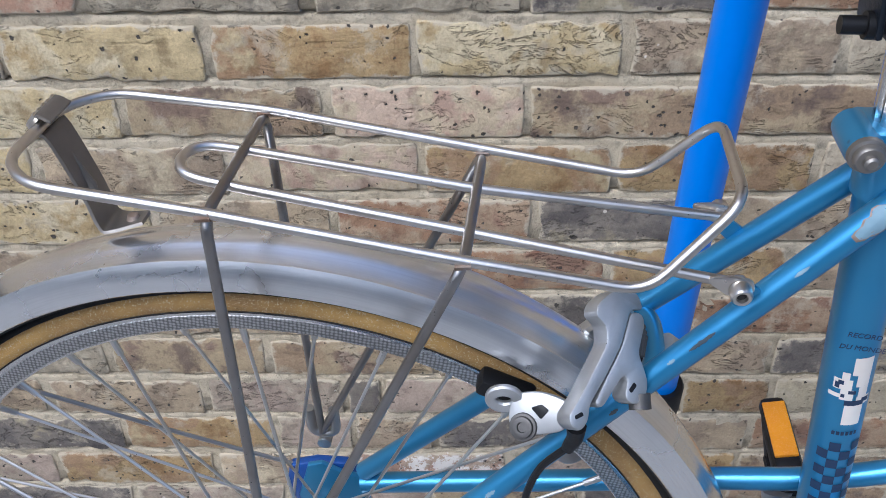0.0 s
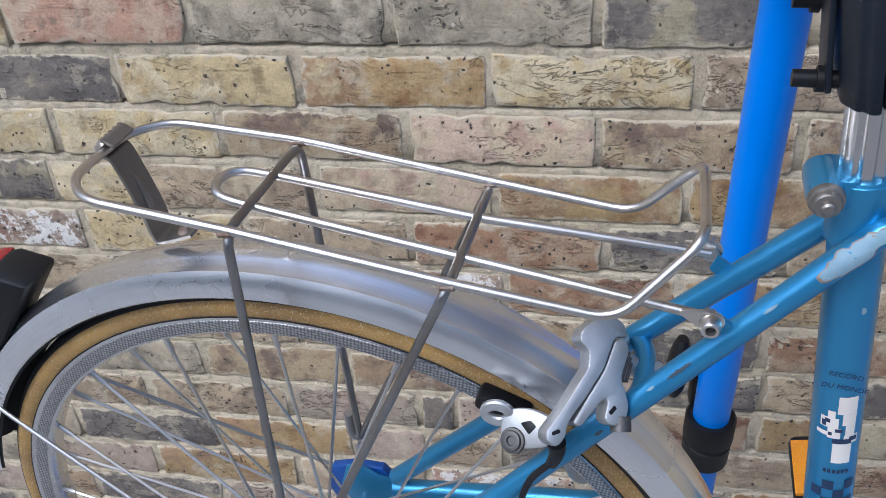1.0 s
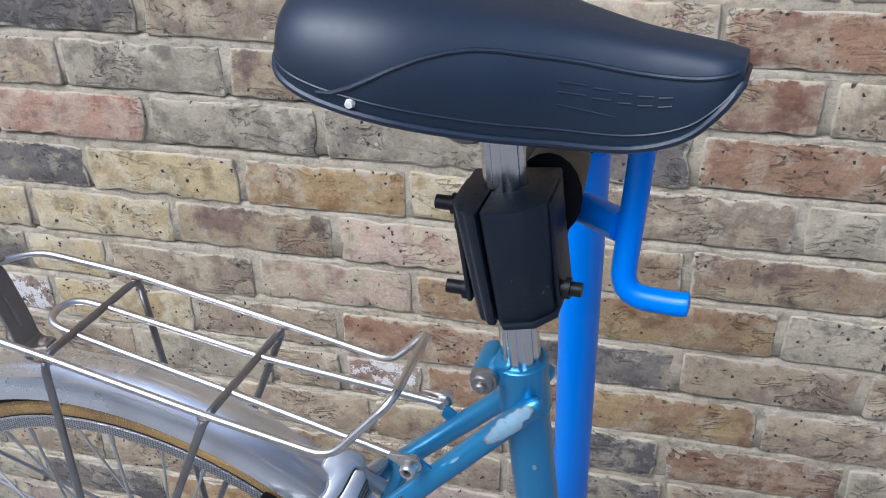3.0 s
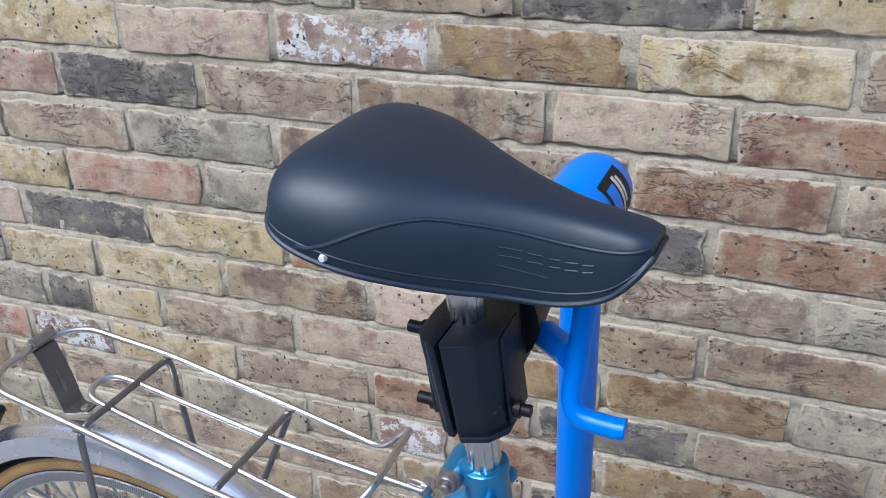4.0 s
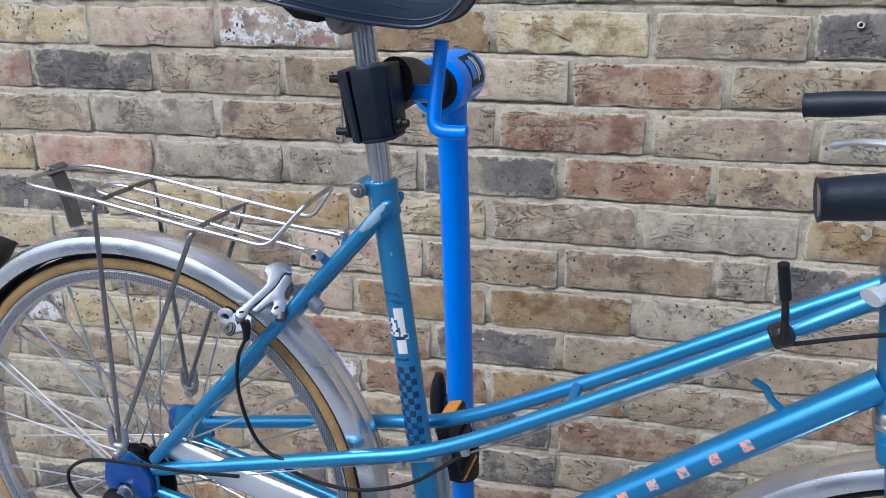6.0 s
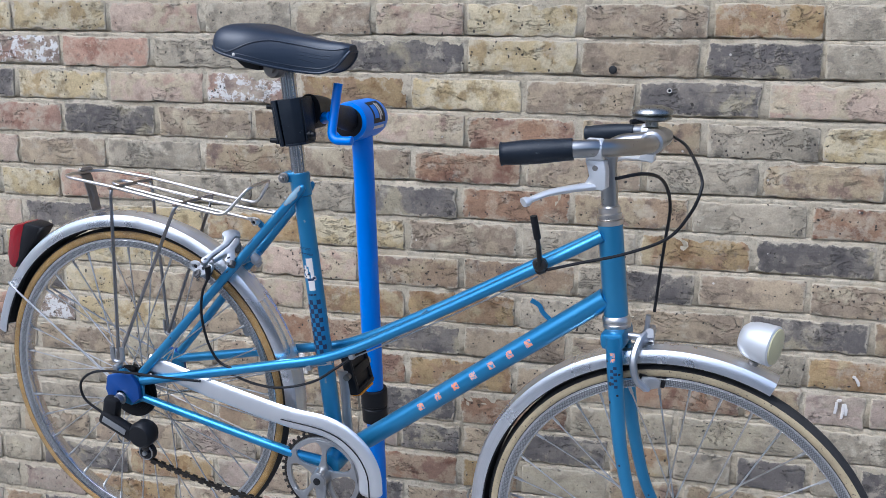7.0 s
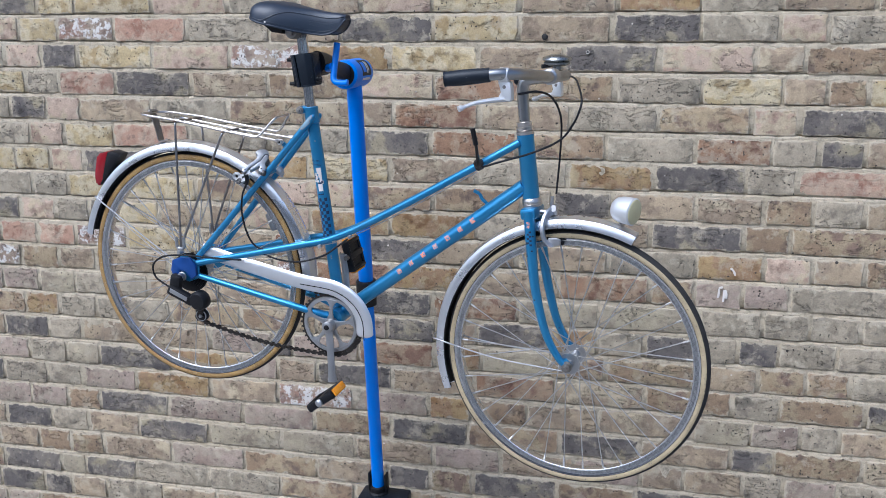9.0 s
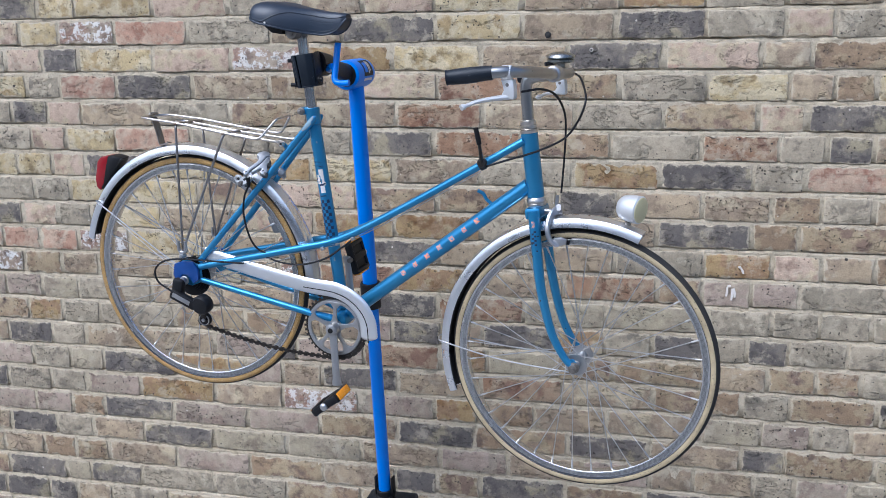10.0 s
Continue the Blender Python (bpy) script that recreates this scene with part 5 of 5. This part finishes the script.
# ---- repair stand ----
stand = tagged(new("repair_stand"), "bright blue bicycle repair stand with a black clamp", "repair stand")
foot, crown_at = Vector((0.961, -0.229, 0.338)), Vector((0.948, -0.385, 1.512))
stand.location = (foot.x, foot.y, GROUND)


def stand_part(name, bm, material, label="", parent=None):
    moved(bm, Matrix.Translation(-Vector((foot.x, foot.y, GROUND))))
    return part(name, bm, material, parent or stand, label)


def along(f):
    return foot.lerp(crown_at, f)


stand_part("lower_tube", tube([along(-0.06), along(0.52)], 0.0185, 28), STAND_BLUE)
stand_part("upper_tube", tube([along(0.52), along(1.0)], 0.0205, 28), STAND_BLUE)
tilt = (crown_at - foot).to_track_quat("Z", "Y").to_matrix().to_4x4()
collar_m = Matrix.Translation(along(0.495)) @ tilt
lock = lathe([(0.022, -0.045), (0.027, -0.043), (0.0275, -0.012), (0.0255, -0.010), (0.0255, -0.006), (0.0285, -0.004), (0.0285, 0.028), (0.0265, 0.031), (0.0236, 0.031)], (0, 0, 0), "z", 32)
lock = stand_part("height_lock", moved(lock, collar_m), BLACK, "black plastic height lock")
boss = box((0.03, 0.022, 0.05), tuple(along(0.535) + Vector((-0.01, 0.022, 0.01))), None, 0.006)
stand_part("lock_boss", boss, BLACK, "", lock)
grip = tube([Vector((0.9145, -0.3, 1.049)).lerp(Vector((0.9105, -0.3, 0.969)), k / 10) for k in range(11)], lambda f: 0.0035 + 0.013 * math.sqrt(max(0.0, math.sin(math.pi * (0.03 + 0.94 * f)))), 18, False, None, 0.8)
tube([Vector((0.914, -0.3, 1.005)), Vector((0.945, -0.296, 1.0))], 0.0105, 14, False, grip)
stand_part("lock_knob", grip, BLACK, "black winged tightening knob", lock)

# clamp head, in the bicycle's axes because the post sits in it
jaw_turn = Matrix.Translation((-0.006, 0, 0.222)) @ pose(0, 0, 0, 0, -7, 0)


inner_jaw = prism([(-0.0108, 0.022), (-0.0108, -0.034), (-0.0075, -0.0385), (0.0125, -0.034), (0.0225, -0.022), (0.0225, 0.022)], -0.036, 0.036, 0.002, None, 0.9)
jaw = stand_part("jaw", moved(inner_jaw, BIKE @ jaw_turn), CLAMP_BLACK, "scuffed black clamp jaw")
outer_jaw = prism([(-0.0115, 0.02), (-0.0115, -0.0385), (-0.017, -0.0385), (-0.0195, -0.034), (-0.0225, -0.034), (-0.029, -0.022), (-0.029, 0.02)], -0.037, 0.036, 0.0015, None, 0.88)
stand_part("jaw", moved(outer_jaw, BIKE @ jaw_turn), CLAMP_BLACK, "scuffed black clamp jaw")
flange = prism([(-0.008, 0.01), (-0.008, -0.033), (-0.005, -0.037), (0.0125, -0.033), (0.0225, -0.021), (0.0225, 0.01)], -0.0375, -0.034, 0.001)
stand_part("jaw_flange", moved(flange, BIKE @ jaw_turn), CLAMP_BLACK)
for x in (-0.0305, 0.0225):
    stand_part("jaw_rib", moved(box((0.003, 0.03, 0.066), (x, -0.002, 0), None, 0.001), BIKE @ jaw_turn), CLAMP_BLACK)
stand_part("jaw_brace", moved(prism([(-0.014, 0.018), (0.02, 0.018), (0.018, 0.075), (-0.012, 0.075)], -0.018, 0.03, 0.006), BIKE @ jaw_turn), CLAMP_BLACK)
for a, b, y in (((-0.054, 0.2435), (-0.03, 0.2435), -0.006), ((-0.048, 0.190), (-0.022, 0.190), -0.010), ((0.032, 0.2025), (0.016, 0.2025), -0.012), ((-0.05, 0.218), (-0.03, 0.218), 0.016)):
    pin = tube([(a[0], y, a[1]), (b[0], y, b[1])], 0.0042, 12)
    tube([(a[0] * 0.6 + b[0] * 0.4, y, a[1]), (a[0] * 0.4 + b[0] * 0.6, y, a[1])], 0.0062, 12, False, pin)
    stand_part("jaw_pin", moved(pin, BIKE), BLACK)
arm = tube(spline([(0.002, 0.03, 0.236), (-0.002, 0.10, 0.23), (-0.012, 0.17, 0.214), (-0.018, 0.235, 0.202)]), lambda f: 0.027 - 0.007 * min(1, f * 2.2) + 0.010 * max(0, f - 0.6), 20, False, None, 0.75)
stand_part("clamp_arm", moved(arm, BIKE), BLACK, "dark cast clamp arm")
head_m = BIKE @ Matrix.Translation((-0.02, 0.296, 0.197))
cup = lathe([(0.030, -0.066), (0.0365, -0.064), (0.0375, -0.056), (0.0375, 0.03), (0.035, 0.046), (0.026, 0.056), (0.0, 0.059)], (0, 0, 0), "y", 40)
cup = stand_part("clamp_head", moved(cup, head_m), STAND_BLUE, "blue cast clamp head")
part_disc = lathe([(0.0, -0.069), (0.02, -0.069), (0.029, -0.0675), (0.029, -0.06)], (0, 0, 0), "y", 32)
stand_part("inner_plate", moved(part_disc, head_m), BLACK)
stand_part("end_knob", moved(lathe([(0.014, 0.056), (0.016, 0.06), (0.016, 0.072), (0.012, 0.076), (0.0, 0.077)], (0, 0, 0), "y", 18), head_m), BLACK)


def head_patch(y0, y1, a0, a1, lift):
    bm = bmesh.new()
    rows2 = [[bm.verts.new(((0.0375 + lift) * math.cos(radians(a0 + (a1 - a0) * i / 6)), y, (0.0375 + lift) * math.sin(radians(a0 + (a1 - a0) * i / 6)))) for y in (y0, y1)] for i in range(7)]
    for (a, b), (c, d3) in zip(rows2, rows2[1:]):
        bm.faces.new((a, c, d3, b))
    return moved(bm, head_m)


stand_part("badge", head_patch(-0.03, 0.026, -8, 62, 0.0004), BLACK, "black badge with blue and white shapes")
stand_part("badge_mark", head_patch(-0.024, -0.004, 6, 48, 0.0008), STAND_BLUE)
stand_part("badge_mark", head_patch(0.0, 0.006, 0, 54, 0.0008), WHITE_PAINT)
stand_part("badge_mark", head_patch(0.008, 0.013, 10, 50, 0.0008), WHITE_PAINT)
stand_part("badge_mark", head_patch(-0.028, 0.022, -26, -16, 0.0008), WHITE_PAINT)
handle = tube(fillet([(0.0545, 0.0325, 0.281), (0.0544, 0.0324, 0.2803), (0.0543, 0.0322, 0.279), (0.054, 0.0315, 0.2765), (0.0508, 0.006, 0.192), (0.084, 0.004, 0.192), (0.087, 0.004, 0.193), (0.0885, 0.004, 0.193), (0.09, 0.004, 0.193)], 0.016, 7), lambda f: (0.0076 - 0.0006 * f) * (math.sqrt(max(0.04, 1 - ((0.16 - f) / 0.161) ** 2)) if f < 0.16 else 1 if f < 0.93 else math.sqrt(max(0.05, 1 - ((f - 0.93) / 0.071) ** 2))), 16)
handle = stand_part("cam_handle", moved(handle, BIKE), STAND_BLUE, "blue dipped clamp handle")
stand_part("handle_boss", moved(tube([(0.048, 0.02, 0.228), (0.03, 0.038, 0.224), (0.022, 0.045, 0.223)], 0.0098, 16), BIKE), STAND_BLUE)
stand_part("cam_screw", moved(tube([(0.024, 0.044, 0.223), (0.002, 0.052, 0.226)], 0.007, 12), BIKE), BLACK)
# base
base_at = along(-0.05)
hub_m = Matrix.Translation(base_at) @ tilt
stand_part("base_collar", moved(lathe([(0.0208, 0.006), (0.0235, 0.004), (0.024, -0.012), (0.03, -0.016), (0.03, -0.03)], (0, 0, 0), "z", 28), hub_m), BLACK)
for sx in (-1, 1):
    stand_part("collar_wing", moved(box((0.007, 0.026, 0.06), (sx * 0.0262, 0.004, 0.016), None, 0.003), hub_m), BLACK)
stand_part("leg_hinge", box((0.15, 0.09, 0.03), (base_at.x + 0.02, base_at.y, base_at.z - 0.036), None, 0.008), CLAMP_BLACK)
for ang in (-35, 35, 145, 215):
    dx, dy = math.cos(radians(ang)), math.sin(radians(ang)) * 0.45
    leg = tube(fillet([(foot.x + 0.05 * dx, foot.y + 0.03 * dy, base_at.z - 0.04), (foot.x + 0.34 * dx, foot.y + 0.34 * dy, GROUND + 0.03), (foot.x + 0.36 * dx, foot.y + 0.36 * dy, GROUND + 0.012)], 0.03), 0.012, 14)
    stand_part("leg", leg, STAND_BLUE)

# ---- bricks ----
COURSES = [
    (-2, -0.457, "d200 y136 y277 p260 g235 t201 p218 y261 t279 o228 g213 t244"),
    (-1, -0.532, "p200 y145 w205 r257 g277 t232 d289 y258 t266 d246 g210 p126 g167"),
    (0, -0.521, "g128 p139 d133 y272 p265 w248 o278 y270 t253 d270 p262 t131 b226"),
    (1, -0.51, "y191 g123 r208 d268 t263 b291 p244 m262 b273 g243 y219 t118 b105 y120"),
    (2, -0.52, "g134 d135 p127 t259 g270 b262 t285 m265 t273 g249 b259 p129 d243"),
    (3, -0.575, "g257 p129 y182 r273 g277 g267 d260 m263 b262 g255 m209 g126 d120 t130"),
    (4, -0.541, "y160 y132 p126 d265 y266 o263 y268 t274 g274 o249 d261 g137 r252"),
    (5, -0.552, "g227 g137 y205 y267 b269 p264 b261 b272 g97 d179 t237 t187 b133 g137 t131"),
    (6, -0.562, "d180 p138 g129 d104 y154 t270 p265 o262 o277 g258 t261 d266 b129 b271"),
    (7, -0.618, "r150 r147 r147 w193 y272 t257 m286 d248 t261 t276 g254 o190 p134 t139 b132"),
    (8, -0.606, "w214 b146 t142 t265 s265 t124 w141 m255 o269 t256 m273 b132 k137 k131 g274"),
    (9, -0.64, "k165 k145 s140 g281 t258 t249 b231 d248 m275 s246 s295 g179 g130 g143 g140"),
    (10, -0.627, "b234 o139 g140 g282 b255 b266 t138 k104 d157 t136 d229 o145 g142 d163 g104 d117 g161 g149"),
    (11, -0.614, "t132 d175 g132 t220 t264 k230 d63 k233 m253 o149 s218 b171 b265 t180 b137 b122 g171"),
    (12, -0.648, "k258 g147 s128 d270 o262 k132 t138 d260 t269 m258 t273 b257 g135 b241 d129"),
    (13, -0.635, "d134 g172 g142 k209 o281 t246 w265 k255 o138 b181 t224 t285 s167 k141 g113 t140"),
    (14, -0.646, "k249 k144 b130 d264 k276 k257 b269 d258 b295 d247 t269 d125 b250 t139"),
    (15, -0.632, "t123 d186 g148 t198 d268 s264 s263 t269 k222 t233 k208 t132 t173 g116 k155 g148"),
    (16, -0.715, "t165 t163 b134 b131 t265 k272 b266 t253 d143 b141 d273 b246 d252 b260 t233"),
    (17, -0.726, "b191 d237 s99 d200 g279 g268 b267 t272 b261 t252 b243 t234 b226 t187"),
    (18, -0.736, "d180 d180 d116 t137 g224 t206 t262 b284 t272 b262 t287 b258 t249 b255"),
]


def brick_mesh(name, length, seed):
    """One weathered brick: a chipped outline with a worn arris, a little proud of the mortar."""
    rnd = random.Random(seed)
    hx, hz, rc = length / 2, 0.0366, 0.003
    nl, ns = (13 if length > 0.17 else 7), 4
    out = []
    for i in range(nl):
        out.append((-hx + rc + (2 * hx - 2 * rc) * i / (nl - 1), hz))
    for i in range(ns):
        out.append((hx, hz - rc - (2 * hz - 2 * rc) * i / (ns - 1)))
    for i in range(nl):
        out.append((hx - rc - (2 * hx - 2 * rc) * i / (nl - 1), -hz))
    for i in range(ns):
        out.append((-hx, -hz + rc + (2 * hz - 2 * rc) * i / (ns - 1)))
    bm = bmesh.new()
    arris = bm.verts.layers.float.new("arris")
    jit = []
    for x, z in out:
        wave = 0.0018 * noise.noise((x * 22, z * 22, seed * 1.7))
        jit.append((wave + rnd.uniform(-0.0014, 0.001) - (rnd.uniform(0.002, 0.0055) if rnd.random() < 0.1 else 0), rnd.uniform(-0.002, 0.002)))
    tx, tz = rnd.uniform(-0.008, 0.008), rnd.uniform(-0.02, 0.014)

    def ring2(inset, depth, rough, edge):
        ring = []
        for (x, z), (jn, jd) in zip(out, jit):
            k = jn - inset
            px, pz = x * (1 + k / hx), z * (1 + k / hz)
            ring.append(bm.verts.new((px, depth + rough * jd + tx * px + tz * pz, pz)))
            ring[-1][arris] = edge
        return ring
    rings = [ring2(-0.001, 0.016, 0, 1.0), ring2(0, 0.0012, 0.7, 1.0), ring2(0.0008, -0.0004, 0.8, 0.95), ring2(0.003, -0.0012, 0.8, 0.75), ring2(0.02, -0.0016, -0.5, 0.0)]
    for a, b in zip(rings, rings[1:]):
        for k in range(len(a)):
            bm.faces.new((a[k], a[(k + 1) % len(a)], b[(k + 1) % len(a)], b[k]))
    bm.faces.new(rings[-1])
    me = bpy.data.meshes.new(name)
    bmesh.ops.recalc_face_normals(bm, faces=bm.faces)
    for fc in bm.faces:
        fc.smooth = True
    bm.to_mesh(me)
    bm.free()
    return me


# mortar: one uneven sheet on a solid wall, drawn back in a ragged slit under each course
X0, X1, Z1, STEP = -3.2, 5.2, 3.3, 0.014
nx = round((X1 - X0) / STEP)
profile = []
for k in range(-20, 21):
    for down, y in ((0.0, 0.0002), (0.03, 0.0006), (0.0685, 0.0008), (0.0712, 0.011), (0.0738, 0.011), (0.0758, 0.0006), (0.082, -0.0002)):
        profile.append((TOP - PITCH * k - down, y))
profile = [(z, y) for z, y in reversed(profile) if GROUND < z < Z1]
profile = [(GROUND, 0.003), *profile, (Z1, 0.003)]
nz = len(profile) - 1
verts = []
for j, (z, y) in enumerate(profile):
    for i in range(nx + 1):
        x = X0 + i * STEP
        slip = 0.0022 * noise.noise((x * 30, z * 9, 7.7))
        deep = y * min(1, max(0.12, 0.75 + 1.6 * noise.noise((x * 7, z * 9, 2.2)))) if y > 0.005 else y
        verts.append((x, deep + 0.0005 + 0.003 * noise.noise((x * 16, z * 16, 0.3)) + 0.002 * noise.noise((x * 50, z * 50, 4.1)), z + slip if 0 < j < nz else z))
faces = [(j * (nx + 1) + i, j * (nx + 1) + i + 1, (j + 1) * (nx + 1) + i + 1, (j + 1) * (nx + 1) + i) for j in range(nz) for i in range(nx)]
n0 = len(verts)
verts += [(X0, 0.03, GROUND), (X1, 0.03, GROUND), (X1, 0.03, Z1), (X0, 0.03, Z1), (X0, 0.24, GROUND), (X1, 0.24, GROUND), (X1, 0.24, Z1), (X0, 0.24, Z1)]
faces += [tuple(n0 + k for k in q) for q in ((0, 1, 2, 3), (4, 7, 6, 5), (0, 4, 5, 1), (3, 2, 6, 7), (0, 3, 7, 4), (1, 5, 6, 2))]
wall_me = bpy.data.meshes.new("wall_north")
wall_me.from_pydata(verts, [], faces)
wall_me.materials.append(MORTAR)
for pl in wall_me.polygons:
    pl.use_smooth = True
wall = tagged(new("wall_north", wall_me), "old stock brick wall of mixed yellow, red and dark bricks with wide mortar", "wall", kind="structure")

rnd = random.Random(5)
base = {}
for key in BRICK:
    base[key, "long"] = [brick_mesh("brick", 0.25, 7 * k + ord(key)) for k in range(4)]
    base[key, "short"] = [brick_mesh("brick", 0.12, 7 * k + ord(key) + 3) for k in range(3)]
    for kind in ("long", "short"):
        for me in base[key, kind]:
            me.materials.append(BRICK[key])
JOINT = 0.0112


def lay(key, x0, length, z, joined=None):
    kind = "long" if length > 0.17 else "short"
    me = rnd.choice(base[key, kind])
    real = length - JOINT + rnd.uniform(-0.003, 0.003)
    m = Matrix.Translation((x0 + length / 2 + rnd.uniform(-0.002, 0.002), rnd.uniform(-0.003, 0.0006), z + rnd.uniform(-0.0025, 0.0025))) @ Matrix.Rotation(radians(rnd.uniform(-0.5, 0.5)), 4, "Y") @ Matrix.Rotation(rnd.choice((0, math.pi)), 4, "Y") @ Matrix.Diagonal((real / (0.25 if kind == "long" else 0.12), 1, rnd.uniform(0.97, 1.02), 1))
    if joined is not None:
        k0 = len(joined[0])
        joined[0].extend(tuple(m @ v.co) for v in me.vertices)
        joined[2].extend(d.value for d in me.attributes["arris"].data)
        joined[1].extend(tuple(k0 + i for i in p.vertices) for p in me.polygons)
        return
    ob = new("brick", me)
    ob.parent = wall
    ob.matrix_local = m


ends = {}
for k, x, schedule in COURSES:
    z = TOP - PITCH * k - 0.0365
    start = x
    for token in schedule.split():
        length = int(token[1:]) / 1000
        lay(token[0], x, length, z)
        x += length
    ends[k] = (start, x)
# the wall beyond the part seen close, in the same bond
field = {key: ([], [], []) for key in BRICK}
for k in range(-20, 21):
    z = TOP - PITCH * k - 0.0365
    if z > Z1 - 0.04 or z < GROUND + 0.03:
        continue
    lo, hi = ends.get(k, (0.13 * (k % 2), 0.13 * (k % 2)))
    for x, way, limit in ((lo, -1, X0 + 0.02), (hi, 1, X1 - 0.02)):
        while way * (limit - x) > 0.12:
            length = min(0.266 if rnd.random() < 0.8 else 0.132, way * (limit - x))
            # the duller mix starts at course 8 here too
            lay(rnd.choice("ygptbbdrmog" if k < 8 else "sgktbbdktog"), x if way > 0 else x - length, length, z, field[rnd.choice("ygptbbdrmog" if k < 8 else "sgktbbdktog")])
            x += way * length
for key, (vs, fs, rim_values) in field.items():
    me = bpy.data.meshes.new("far_bricks")
    me.from_pydata(vs, [], fs)
    me.attributes.new("arris", "FLOAT", "POINT").data.foreach_set("value", rim_values)
    me.materials.append(BRICK[key])
    for pl in me.polygons:
        pl.use_smooth = True
    ob = tagged(new("far_bricks", me), kind="stuff")
    ob.parent = wall

# marks on the wall: chalk strokes, a filled plug hole, a dark knot
for x0, z0, x1, z1 in ((1.941, 0.884, 1.943, 0.912), (1.943, 0.914, 1.953, 0.917), (1.956, 0.873, 1.957, 0.908), (1.965, 0.882, 1.961, 0.909), (1.97, 0.974, 1.977, 0.97), (1.977, 0.97, 1.985, 0.953)):
    stroke = cast_bar([(x0, -0.0068, z0), ((x0 + x1) / 2 + 0.001, -0.0075, (z0 + z1) / 2), (x1, -0.0068, z1)], (0.005, 0.007, 0.0045), 0.0022, (0, 1, 0), None, 4)
    part("chalk_mark", stroke, WHITE_PAINT, wall, "white chalk stroke")
plug = part("wall_plug", lathe([(0.0, 0.001), (0.0035, 0.001), (0.0036, -0.0022), (0.0048, -0.003), (0.0054, -0.0005), (0.0056, 0.004)], (1.532, -0.0068, 1.588), "y", 16), WHITE_PAINT, wall, "pale ring of filler round a hole")
part("hole", lathe([(0.0, -0.0012), (0.0031, -0.001), (0.0031, 0.003)], (1.532, -0.0068, 1.588), "y", 12), BLACK, plug)
part("knot", lathe([(0.0, -0.001), (0.006, -0.0008), (0.009, 0.0008), (0.0095, 0.004)], (1.407, -0.0068, 1.631), "y", 9), TREAD, wall, "dark clinker knot")
